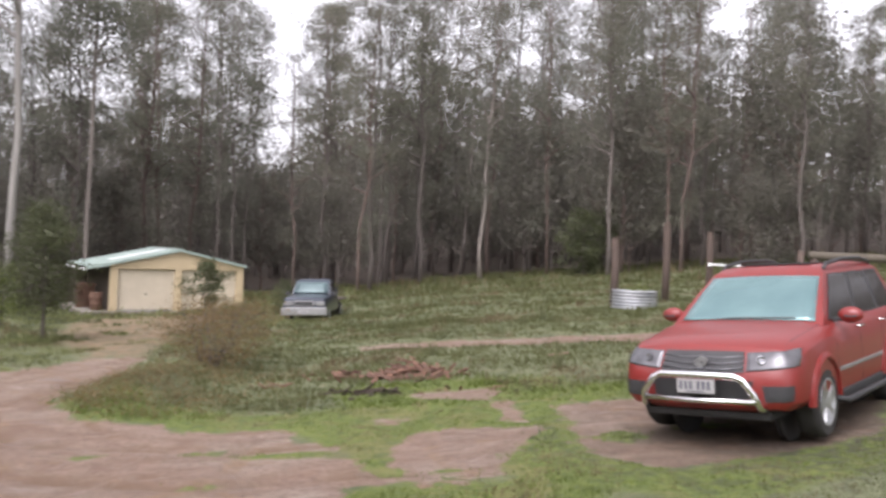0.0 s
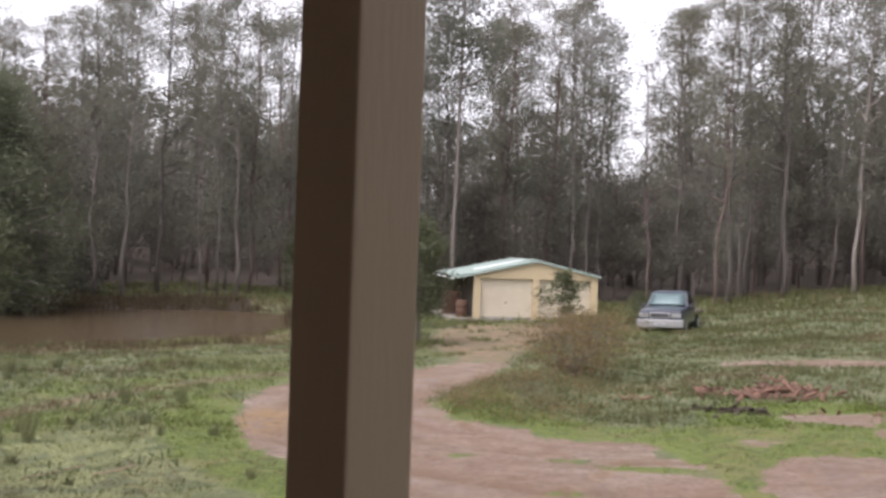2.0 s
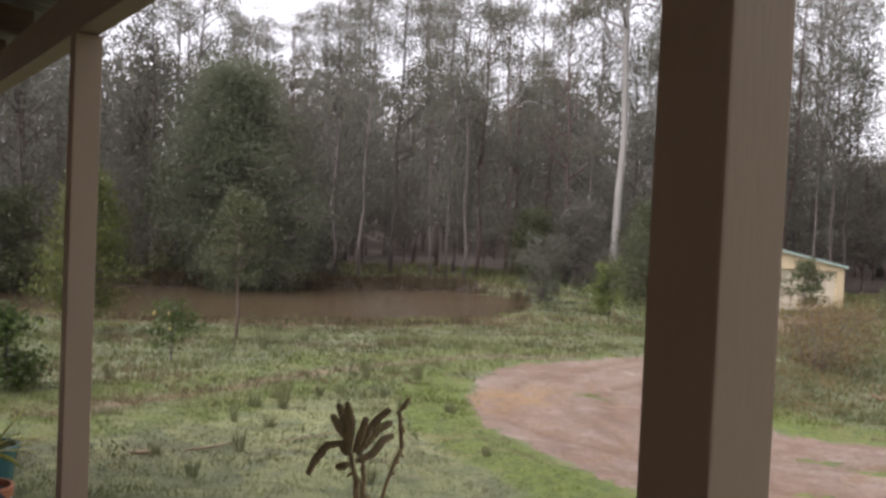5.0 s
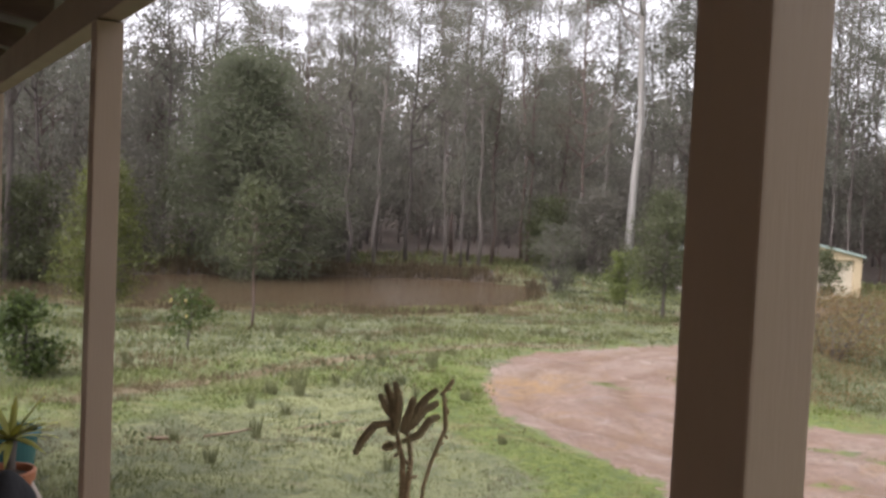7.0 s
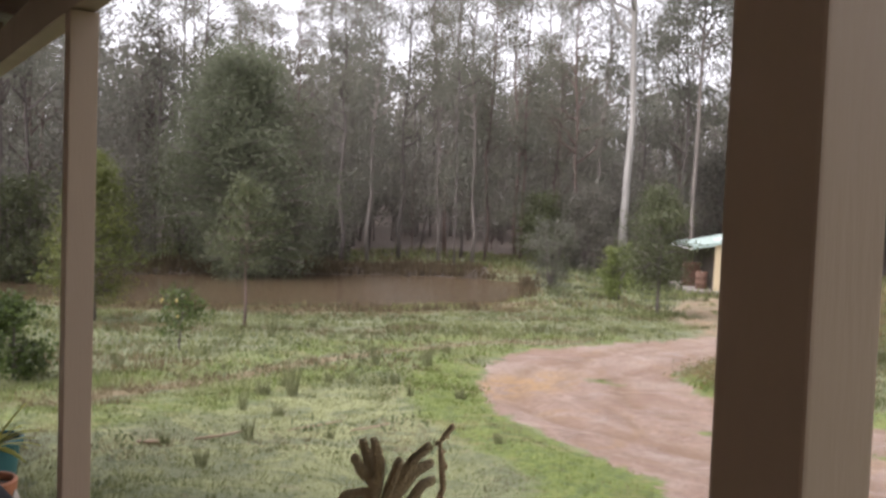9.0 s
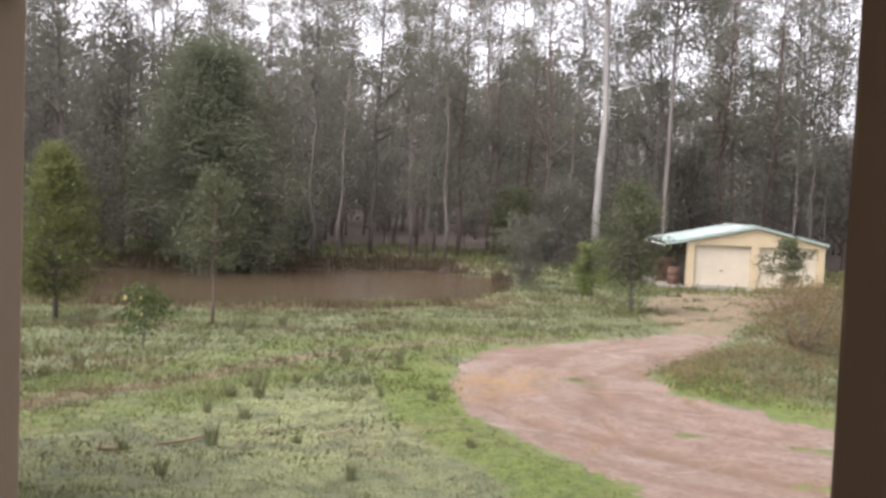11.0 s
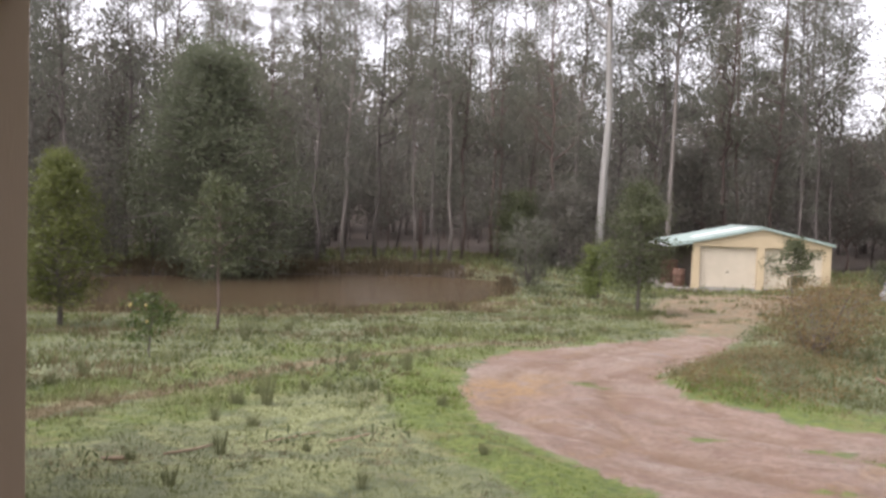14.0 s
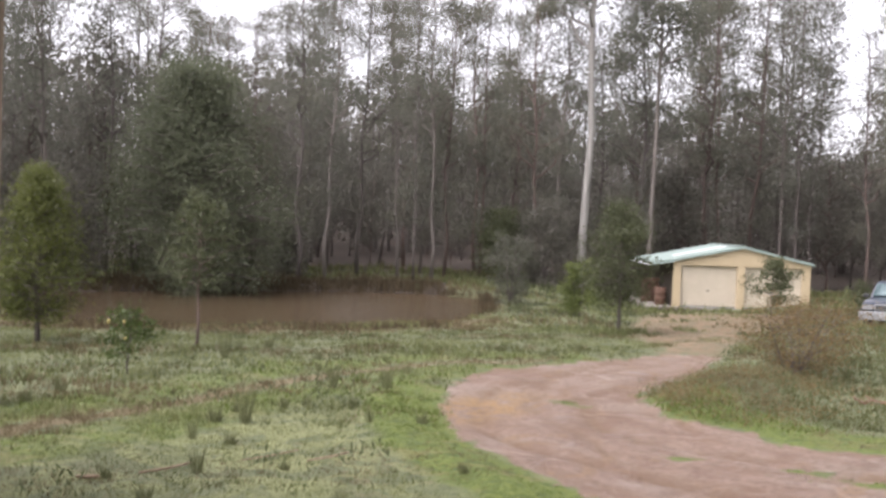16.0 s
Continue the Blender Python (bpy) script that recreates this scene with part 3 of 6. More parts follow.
# pond
bm = bmesh.new()
pcx, pcy = sum(p[0] for p in POND) / len(POND), sum(p[1] for p in POND) / len(POND)
bm.faces.new([bm.verts.new((pcx + (px - pcx) * 1.06, pcy + (py - pcy) * 1.06, WATER_Z)) for px, py in POND])
part("water", bm, M_WATER, None)
tagged(bpy.data.objects["water"], "muddy brown farm dam water stippled by rain", "pond", kind="structure")


# ---------------------------------------------------------------- leaves, trees and shrubs
def leaf_quads(rng, centres, count, spread, length, width, droop=0.5):
    """Many small pointed leaves scattered round the given centres."""
    centres = np.asarray(centres, float)
    n = len(centres) * count
    c = np.repeat(centres, count, axis=0) + rng.normal(0, 1, (n, 3)) * np.array(spread)
    d = rng.normal(0, 1, (n, 3))
    d[:, 2] -= droop * 1.5
    d /= np.linalg.norm(d, axis=1)[:, None]
    s = np.cross(d, rng.normal(0, 1, (n, 3)))
    s /= np.linalg.norm(s, axis=1)[:, None] + 1e-9
    ln = length * rng.uniform(0.6, 1.3, (n, 1))
    wd = width * rng.uniform(0.7, 1.3, (n, 1))
    v = np.empty((n, 4, 3))
    v[:, 0], v[:, 1], v[:, 2], v[:, 3] = c - d * ln / 2, c + s * wd / 2, c + d * ln / 2, c - s * wd / 2
    return v.reshape(-1, 3), [(4 * k, 4 * k + 1, 4 * k + 2, 4 * k + 3) for k in range(n)]


def wavy(rng, a, b, n, wob):
    a, b = np.array(a, float), np.array(b, float)
    pts = [a + (b - a) * t for t in np.linspace(0, 1, n)]
    for i in range(1, n):
        pts[i] = pts[i] + rng.normal(0, wob, 3) * np.array((1, 1, 0.3))
    return pts


def gum_tree(seed, tall, crown_from, reach, girth, bark, leaf, clumps=34, leaves=70, lean=(0, 0), leaf_len=0.36, clump_r=0.56, wob=0.5, low=0):
    """A tall eucalypt: bare tapered trunk, forking upward limbs, ragged clumps of hanging leaves with gaps."""
    rng = np.random.default_rng(seed)
    root = thing("gum_tree", Matrix(), "tall wet eucalypt with bare trunk and ragged crown", "tree", "forest trees")
    bm = bmesh.new()
    top = np.array((lean[0] * tall, lean[1] * tall, tall))
    spine = wavy(rng, (0, 0, -0.4), top, 9, girth * wob)
    tube(spine, [girth * (1.25 if i == 0 else 1 - 0.085 * i) for i in range(9)], 8, bm)
    tips = []
    n_limb = 9 + int(clumps / 5)
    for i in range(n_limb):
        f = crown_from + (1 - crown_from) * (i + rng.uniform(0, 0.8)) / n_limb
        k = min(int(f * 8), 7)
        base = spine[k] + (spine[k + 1] - spine[k]) * (f * 8 - k)
        az = rng.uniform(0, 2 * math.pi)
        out = reach * rng.uniform(0.55, 1.1) * (1.15 - 0.65 * (f - crown_from) / (1 - crown_from))
        end = base + np.array((math.cos(az) * out, math.sin(az) * out, out * rng.uniform(0.5, 1.3)))
        limb = wavy(rng, base, end, 5, out * 0.11)
        r0 = girth * (1 - 0.8 * f) * 0.7 + 0.03
        tube(limb, [r0, r0 * 0.8, r0 * 0.6, r0 * 0.42, r0 * 0.2], 5, bm, cap=False)
        for t in (0.55, 0.8, 1.0):
            tips.append(base + (end - base) * t + rng.normal(0, 0.35, 3))
        for _ in range(2):
            s = limb[3] + rng.normal(0, 0.12, 3)
            e = s + rng.normal(0, 1, 3) * out * 0.35 + np.array((0, 0, 0.3 * out))
            tube(wavy(rng, s, e, 3, 0.05), [r0 * 0.35, r0 * 0.25, r0 * 0.1], 4, bm, cap=False)
            tips.append(e)
    tips.append(top)
    tips = [tips[j] for j in rng.permutation(len(tips))[:clumps]]
    for i in range(low):
        tips.append(np.array((rng.normal(0, 0.8), rng.normal(0, 0.8), tall * rng.uniform(crown_from * 0.45, crown_from))))
    part("trunk", bm, bark, root, smooth=True)
    v, f = leaf_quads(rng, tips, leaves, (clump_r, clump_r, clump_r * 0.55), leaf_len, leaf_len * 0.32, 0.5)
    ob = new("crown", mesh_of("crown", v, f, leaf))
    ob.parent = root
    return root


def bushy(name, at, label, category, seed, tall, wide, bare, bark, leaf, stems=1, clumps=26, leaves=60, leaf_len=0.09, leaf_w=0.03,
          shape=1.0, girth=0.03, crown_kind="crown", lean=(0, 0), gap=0.16, spire=False):
    """A sapling or shrub: stems that branch into a leafy crown of uneven clumps."""
    rng = np.random.default_rng(seed)
    root = thing(name, pose(at[0], at[1], h(*at)), label, category)
    bm = bmesh.new()
    tips = []
    for s in range(stems):
        az = rng.uniform(0, 6.28)
        o = 0 if stems == 1 else wide * 0.30
        foot = np.array((rng.normal(0, 0.04) * (stems > 1), rng.normal(0, 0.04) * (stems > 1), -0.1))
        crest = np.array((math.cos(az) * o + lean[0], math.sin(az) * o + lean[1], tall * rng.uniform(0.86, 0.97)))
        sp = wavy(rng, foot, crest, 6, girth * 0.6)
        tube(sp, [girth * (1 - 0.16 * i) for i in range(6)], 6, bm)
        for i in range(max(4, clumps // stems)):
            f = bare + (1 - bare) * ((i + 0.5) / max(4, clumps // stems))
            k = min(int(f * 5), 4)
            base = sp[k] + (sp[k + 1] - sp[k]) * (f * 5 - k)
            g = (f - bare) / (1 - bare)
            out = wide / 2 * (math.sin(math.pi * min(1, 0.18 + 0.82 * g ** shape)) * 0.75 + 0.22) * rng.uniform(0.45, 1.0)
            if spire:
                out = wide / 2 * (0.12 + 0.88 * min(1, 3.5 * g + 0.3) * (1 - g) ** 0.75) * rng.uniform(0.5, 1.0)
            a2 = rng.uniform(0, 6.28)
            end = base + np.array((math.cos(a2) * out, math.sin(a2) * out, out * rng.uniform(-0.1, 0.5)))
            tube([base, (base + end) / 2 + np.array((0, 0, 0.05 * out)), end], [girth * 0.35, girth * 0.25, girth * 0.1], 4, bm, cap=False)
            tips += [end, base + (end - base) * 0.6]
    part("trunk" if stems == 1 else "branchwork", bm, bark, root, smooth=True)
    r = wide * gap
    v, f = leaf_quads(rng, tips, leaves, (r * 0.7, r * 0.7, r * 0.55), leaf_len, leaf_w, 0.2)
    ob = new(crown_kind, mesh_of(crown_kind, v, f, leaf))
    ob.parent = root
    return root


def azimuth(deg, dist):
    a = radians(deg)
    return -math.sin(a) * dist, math.cos(a) * dist


TEMPLATES = []
BARKS = (M_BARK_DARK, M_BARK_RED, M_BARK_PALE, M_BARK_DARK, M_BARK_RED, M_BARK_PALE, M_BARK_DARK, M_BARK_RED, M_BARK_DARK)
for k in range(9):
    TEMPLATES.append(gum_tree(100 + k, 22 + 1.1 * k, (0.40, 0.34, 0.46)[k % 3], 2.5 + 0.25 * (k % 4), 0.12 + 0.022 * (k % 4), BARKS[k],
                              (M_LEAF_EUC, M_LEAF_EUC2)[k % 2], clumps=40 + 3 * (k % 4), leaves=104, leaf_len=0.28, clump_r=0.66, wob=0.85, lean=((-1) ** k * 0.035 * (k % 3), 0.02 * (k % 2)), low=3 + (k % 3) * 3))
UNDER = []
for k in range(4):
    t = gum_tree(200 + k, 8.5 + 1.3 * k, 0.16, 2.0, 0.09, (M_BARK_DARK, M_BARK_RED)[k % 2], M_LEAF_UNDER, clumps=36, leaves=76, leaf_len=0.34, clump_r=0.8)
    tagged(t, "dim slender understorey tree in wet forest", "tree", "forest trees")
    UNDER.append(t)

forest_rng = np.random.default_rng(7)


def edge_of_forest(az):
    """How far the first trees stand, by direction."""
    return float(np.interp(az, [-60, -35, -20, 0, 20, 30, 50, 66, 90, 110], [30, 40, 48, 52, 58, 52, 44, 34, 30, 30]))


def skyline(az):
    """How high the canopy stands, in degrees, by direction: full but for a few dips where the sky shows."""
    return float(np.interp(az, [-27, -25.6, -24.6, -22.6, -21.6, -19.2, -18, -16, -15, 4, 5.5, 8, 9.4, 10.3, 11.2, 12.2, 14, 30, 43, 44.5, 50, 51.5, 60],
                           [17.2, 16.8, 12.9, 12.9, 16.8, 16.8, 13.4, 13.4, 18, 18, 15.2, 15, 12.4, 8.8, 10.4, 14.4, 15.8, 15.4, 14.8, 12.6, 12.2, 14.2, 17]))


def grown(az, d, k, s, x, y):
    """A tree's size, kept under the skyline."""
    return min(s, 0.95 * (1.8 + d * math.tan(radians(skyline(az))) - h(x, y)) / (22 + 1.1 * k))


def fresh(template, used, m):
    """The first use moves the template itself, later ones copy it."""
    if template.name in used:
        return copy_thing(template, m)
    used.add(template.name)
    template.matrix_basis = m
    return template


used_names = set()
placed = []
# trees that stand out, by direction, distance and kind of template
SINGLES = [(57.5, 48, 2, 1.0), (54.6, 50, 0, 1.05), (50, 52, 0, 1.05), (43.4, 46, 3, 1.15), (41.7, 49, 2, 0.9), (39.7, 52, 3, 0.95), (37.2, 50, 5, 0.9), (36.2, 47, 8, 0.95),
           (35.1, 50, 2, 0.95), (34.3, 53, 1, 1.0), (32.0, 55, 4, 1.0), (28.6, 52, 1, 0.95), (27.4, 56, 2, 0.9), (18.4, 62, 1, 1.0), (17.4, 64, 4, 1.0), (15.7, 66, 7, 1.0),
           (13.2, 62, 6, 0.95), (14.1, 58, 8, 1.0), (5.3, 50, 7, 1.15), (4.6, 52, 3, 1.15), (7.5, 58, 3, 0.8), (-2.4, 54, 2, 0.85), (-6.6, 55, 4, 0.95), (-12.8, 56, 0, 1.0), (-14.0, 52, 1, 1.0),
           (-14.8, 50, 7, 1.1), (-19.0, 54, 5, 0.95), (22.8, 66, 0, 1.0), (63, 40, 0, 0.95), (66, 42, 5, 0.95)]
for az, d, k, s in SINGLES:
    x, y = azimuth(az, d)
    s = grown(az, d, k, s, x, y)
    m = Matrix.Translation((x, y, h(x, y))) @ Matrix.Rotation(forest_rng.uniform(0, 6.28), 4, 'Z') @ Matrix.Scale(s, 4)
    placed.append((x, y))
    c = fresh(TEMPLATES[k], used_names, m)
    c.matrix_basis = m
for az0, az1, wanted, s0, s1 in ((-44, 27, 92, 0.66, 1.0), (27, 84, 54, 0.52, 0.86)):
    count = tries = 0
    while count < wanted and tries < 4000:
        tries += 1
        az = forest_rng.uniform(az0, az1)
        d = edge_of_forest(az) + 36 * forest_rng.uniform(0, 1) ** 1.2
        x, y = azimuth(az, d)
        if any((x - a) ** 2 + (y - b) ** 2 < 7.5 for a, b in placed) or abs(az - 10.4) < 1.0:
            continue
        placed.append((x, y))
        k = int(forest_rng.choice((0, 1, 3, 4, 6, 7, 8, 8, 0, 3, 5)))
        s = grown(az, d, k, forest_rng.uniform(s0, s1), x, y)
        c = fresh(TEMPLATES[k], used_names, Matrix())
        c.matrix_basis = Matrix.Translation((x, y, h(x, y))) @ Matrix.Rotation(forest_rng.uniform(0, 6.28), 4, 'Z') @ Matrix.Scale(s, 4)
        count += 1
count = 0
while count < 150:
    az = forest_rng.uniform(-44, 84)
    d = edge_of_forest(az) + 3 + 34 * forest_rng.uniform(0, 1)
    x, y = azimuth(az, d)
    k = int(forest_rng.integers(0, 4))
    s = forest_rng.uniform(0.45, 1.05)
    c = fresh(UNDER[k], used_names, Matrix())
    c.matrix_basis = Matrix.Translation((x, y, h(x, y))) @ Matrix.Rotation(forest_rng.uniform(0, 6.28), 4, 'Z') @ Matrix.Scale(s, 4)
    count += 1

# the woods run on unseen round both sides, added to dim the car's flank
for az, d in ((-50, 34), (-55, 28), (-59, 38), (-64, 26), (-69, 33), (-74, 27), (-80, 36), (-86, 28), (-93, 33), (-100, 27), (-108, 34), (88, 36), (93, 29), (99, 35), (106, 30), (-47, 44), (-62, 46), (-77, 44), (-90, 45)):
    x, y = azimuth(az, d)
    c = fresh(TEMPLATES[int(forest_rng.integers(0, 9))], used_names, Matrix())
    c.matrix_basis = Matrix.Translation((x, y, h(x, y))) @ Matrix.Rotation(forest_rng.uniform(0, 6.28), 4, 'Z') @ Matrix.Scale(0.8, 4)
    c = fresh(UNDER[int(forest_rng.integers(0, 4))], used_names, Matrix())
    c.matrix_basis = Matrix.Translation((x + 2.5, y + 1.5, h(x + 2.5, y + 1.5))) @ Matrix.Rotation(forest_rng.uniform(0, 6.28), 4, 'Z') @ Matrix.Scale(0.8, 4)

# the two pale gums beside the shed
for az, d, tall, girth, bark, lab in ((25.7, 52, 25, 0.25, M_BARK_WHITE, "tall white-barked gum with shaggy grey bark at its foot"),
                                      (21.6, 54, 22, 0.15, M_BARK_PALE, "slender pale gum standing behind the cream shed")):
    x, y = azimuth(az, d)
    t = gum_tree(300 + int(az), tall, 0.55, 2.6, girth, bark, M_LEAF_EUC, clumps=44, leaves=95, leaf_len=0.34, clump_r=0.68, lean=(0.012, 0), wob=0.25)
    t.matrix_basis = pose(x, y, h(x, y))
    tagged(t, lab, "tree", "forest trees")


def far_woods():
    """Dense woods on the hill behind, nobody could count them."""
    rng = np.random.default_rng(11)
    verts, faces, idx = [], [], []
    tops = []
    for i in range(760):
        az = rng.uniform(-50, 92)
        d = edge_of_forest(az) + rng.uniform(30, 95)
        x, y = azimuth(az, d)
        z0 = h(x, y)
        tall = rng.uniform(7, 11) if abs(az - 10.3) < 2.2 else rng.uniform(11, 17)
        r = rng.uniform(0.12, 0.24)
        o = len(verts)
        for zz, rr in ((-0.5, r), (tall, r * 0.5)):
            for q in range(5):
                a = q * 1.2566
                verts.append((x + rr * math.cos(a), y + rr * math.sin(a), z0 + zz))
        for q in range(5):
            faces.append((o + q, o + (q + 1) % 5, o + 5 + (q + 1) % 5, o + 5 + q))
            idx.append(0)
        for _ in range(11):
            tops.append((x + rng.normal(0, 1.4), y + rng.normal(0, 1.4), z0 + tall * rng.uniform(0.12, 1.05)))
    v, f = leaf_quads(rng, tops, 26, (1.0, 1.0, 0.8), 0.72, 0.30, 0.4)
    o = len(verts)
    faces += [tuple(q + o for q in t) for t in f]
    idx += [1] * len(f)
    me = mesh_of("far_woods", list(verts) + [tuple(p) for p in v], faces, [M_BARK_DARK, M_LEAF_UNDER], index=idx)
    tagged(new("far_woods", me), "dense dim eucalypt woods on the hill behind", "woods", kind="stuff")


far_woods()

# ---------------------------------------------------------------- verandah
LINE = 69.33
P1, P2 = Vector((-0.510, 0.665)), Vector((-3.067, 1.581))
U = Vector((-math.sin(radians(LINE)), math.cos(radians(LINE))))
NRM = Vector((U.y, -U.x))
SPAN = (P2 - P1).length
FLOOR_Z = 0.16
VER = Matrix.Translation((P1.x, P1.y, 0)) @ Matrix.Rotation(math.atan2(U.y, U.x), 4, 'Z')
# in this frame x runs along the posts, y points back to the house, the origin is the near post's inner corner


def ver_part(name, lo, hi, mat, parent, bevel=0.0, label=""):
    ob = part(name, box(lo, hi, bevel), mat, parent, label)
    return ob


slab = ver_part("verandah_floor", (-6, -0.12, -0.6), (9, 3.2, FLOOR_Z), M_SLAB, None, 0.01)
slab.matrix_world = VER
tagged(slab, "unseen concrete verandah floor, warm tone picked to bounce light", "floor", kind="structure")
for along, back in ((-SPAN, -0.045), (0.0, 0.0), (SPAN, 0.045), (2.09 * SPAN, 0.094)):
    post = thing("verandah_post", VER @ Matrix.Translation((along, back, FLOOR_Z)), "square brown painted timber verandah post", "post", "verandah posts")
    ver_part("shaft", (0, -0.09, 0.03), (0.09, 0.0, 2.235), M_POST, post, 0.004)
    ver_part("bracket", (0.01, -0.08, 0.0), (0.08, -0.01, 0.03), M_GALV, post, 0.002, "galvanised steel post foot")
beam = ver_part("verandah_beam", (-6, -0.085, 2.40), (9, -0.005, 2.56), M_BEAM, None, 0.004)
beam.matrix_world = VER @ Matrix.Rotation(0.0165, 4, 'Z')
tagged(beam, "brown painted timber eave beam on the verandah posts", "beam", kind="structure")
roof = thing("verandah_roof", VER, "dark verandah roof of tin sheets on timber rafters", "roof", kind="structure")
for i in range(-6, 10):
    bm = bmesh.new()
    x0 = i * 0.9 + 0.3
    vs = [(x0, 0.0, 2.553), (x0 + 0.045, 0.0, 2.553), (x0 + 0.045, 3.1, 3.02), (x0, 3.1, 3.02)]
    loft([[(a, b, c) for a, b, c in vs], [(a, b, c + 0.12) for a, b, c in vs]], bm)
    part("rafter", bm, M_RAFTER, roof)
bm = bmesh.new()
rows = []
for k in range(301):
    x0 = -6 + k * 0.05
    w = 0.008 * math.sin(k * math.pi / 2)
    rows.append([(x0, -0.12, 2.675 + w), (x0, 3.2, 3.175 + w), (x0, 3.2, 3.185 + w), (x0, -0.12, 2.685 + w)])
loft(rows, bm)
part("tin_sheet", bm, M_ROOFTIN, roof)
wall = ver_part("wall_house", (-6, 3.0, -0.4), (9, 3.2, 3.05), M_WALL, None)
wall.matrix_world = VER
tagged(wall, "unseen house wall behind the verandah, tan picked to bounce light", "wall", kind="structure")


# ---------------------------------------------------------------- shed
SHED = pose(-15.69, 42.67, -1.72, 0, 0, 31.25)
SW, SD, EAVE, APEX, LEAN = 6.51, 6.0, 2.26, 2.98, 1.08
shed = thing("shed", SHED, "cream steel double garage with green roof and open lean-to", "shed")


def prism(outline, y0, y1):
    """A flat outline of (x, z) pushed from y0 to y1."""
    return loft([[(x, y0, z) for x, z in outline], [(x, y1, z) for x, z in outline]])


def gable(x):
    return APEX - (APEX - EAVE) * abs(x - SW / 2) / (SW / 2)


front = part("front_wall", prism([(0, 2.03), (SW, 2.03), (SW, EAVE), (SW / 2, APEX), (0, EAVE)], 0, 0.20), M_CREAM, shed)
for x0, x1 in ((0, 0.35), (3.05, 3.40), (6.15, SW)):
    part("pier", box((x0, 0.0, 0), (x1, 0.20, 2.028)), M_CREAM, shed)
# left wall is coloured dark brown to stand for shade under the lean-to
part("side_wall", box((0.002, 0.202, 0), (0.08, SD - 0.1, EAVE - 0.03)), M_SHADE_TRAY, shed, "side wall with the lean-to's shade put into its dark colour")
part("side_wall", box((SW - 0.08, 0.202, 0), (SW - 0.002, SD - 0.1, EAVE - 0.03)), M_CREAM, shed)
part("back_wall", prism([(0, 0), (SW, 0), (SW, EAVE), (SW / 2, APEX), (0, EAVE)], SD - 0.1, SD), M_CREAM, shed)
part("slab", box((-LEAN - 0.2, -0.35, -0.35), (SW + 0.1, SD, 0.0), 0.02), M_SHEDSLAB, shed)
for x0, x1 in ((0.352, 3.048), (3.402, 6.148)):
    bm = bmesh.new()
    rows = []
    for k in range(52):
        z = 0.02 + k * 0.0391
        rows.append([(x0, 0.150 + 0.016 * (k % 2), z), (x1, 0.150 + 0.016 * (k % 2), z), (x1, 0.19, z), (x0, 0.19, z)])
    loft(rows, bm)
    door = part("roller_door", bm, M_DOORCREAM, shed, "cream ribbed steel roller door, closed")
    xm = (x0 + x1) / 2
    part("handle", box((xm - 0.07, 0.12, 0.78), (xm + 0.07, 0.151, 0.83), 0.006), M_BLACKPLASTIC, door)
    part("bottom_rail", box((x0, 0.125, 0.0), (x1, 0.149, 0.06)), M_UTE_SILVER, door)
# roof sheets with ribs; the left slope runs on over the lean-to
slope = (APEX - EAVE) / (SW / 2)
for side in (0, 1):
    bm = bmesh.new()
    rows = []
    n = 60
    for k in range(n + 1):
        y = -0.12 + (SD + 0.24) * k / n
        rib = 0.03 if k % 5 == 0 else 0.0
        if side == 0:
            xa, xb = -LEAN, SW / 2
            za, zb = EAVE - slope * LEAN * 0.72 + 0.03, APEX + 0.03
            rows.append([(xa, y, za + rib), (0, y, EAVE + 0.03 + rib), (xb, y, zb + rib), (xb, y, zb - 0.02), (0, y, EAVE + 0.008), (xa, y, za - 0.02)])
        else:
            xa, xb = SW / 2, SW + 0.12
            za, zb = APEX + 0.03, EAVE - slope * 0.12 + 0.03
            rows.append([(xa, y, za + rib), ((xa + xb) / 2, y, (za + zb) / 2 + rib), (xb, y, zb + rib), (xb, y, zb - 0.02), ((xa + xb) / 2, y, (za + zb) / 2 - 0.02), (xa, y, za - 0.02)])
    loft(rows, bm)
    part("roof_sheet", bm, M_ROOFGREEN, shed, "wet pale green ribbed roof sheet")
part("ridge_cap", prism([(SW / 2 - 0.2, APEX + 0.03), (SW / 2, APEX + 0.085), (SW / 2 + 0.2, APEX + 0.03), (SW / 2, APEX + 0.065)], -0.13, SD + 0.13), M_ROOFGREEN, shed)
part("skylight", prism([(0.35, EAVE + 0.35 * slope + 0.068), (2.95, EAVE + 2.95 * slope + 0.068), (2.95, EAVE + 2.95 * slope + 0.085), (0.35, EAVE + 0.35 * slope + 0.085)], 1.6, 2.5),
     M_SKYLIGHT, shed, "white translucent skylight sheet")
part("barge_board", prism([(-LEAN, EAVE - slope * LEAN * 0.72 - 0.13), (0, EAVE - 0.10), (0, EAVE + 0.05), (-LEAN, EAVE - slope * LEAN * 0.72 + 0.05)], -0.16, -0.122), M_ROOFGREEN, shed)
part("barge_board", prism([(0.002, EAVE - 0.06), (SW / 2, APEX - 0.06), (SW / 2, APEX + 0.06), (0.002, EAVE + 0.05)], -0.16, -0.122), M_ROOFGREEN, shed)
part("barge_board", prism([(SW / 2 + 0.002, APEX - 0.06), (SW + 0.12, EAVE - slope * 0.12 - 0.06), (SW + 0.12, EAVE - slope * 0.12 + 0.05), (SW / 2 + 0.002, APEX + 0.06)], -0.16, -0.122), M_ROOFGREEN, shed)
part("gutter", tube([(-LEAN - 0.05, -0.14, 1.98), (-LEAN - 0.05, SD + 0.1, 1.98)], 0.055, 8), M_SKYLIGHT, shed, "pale painted gutter")
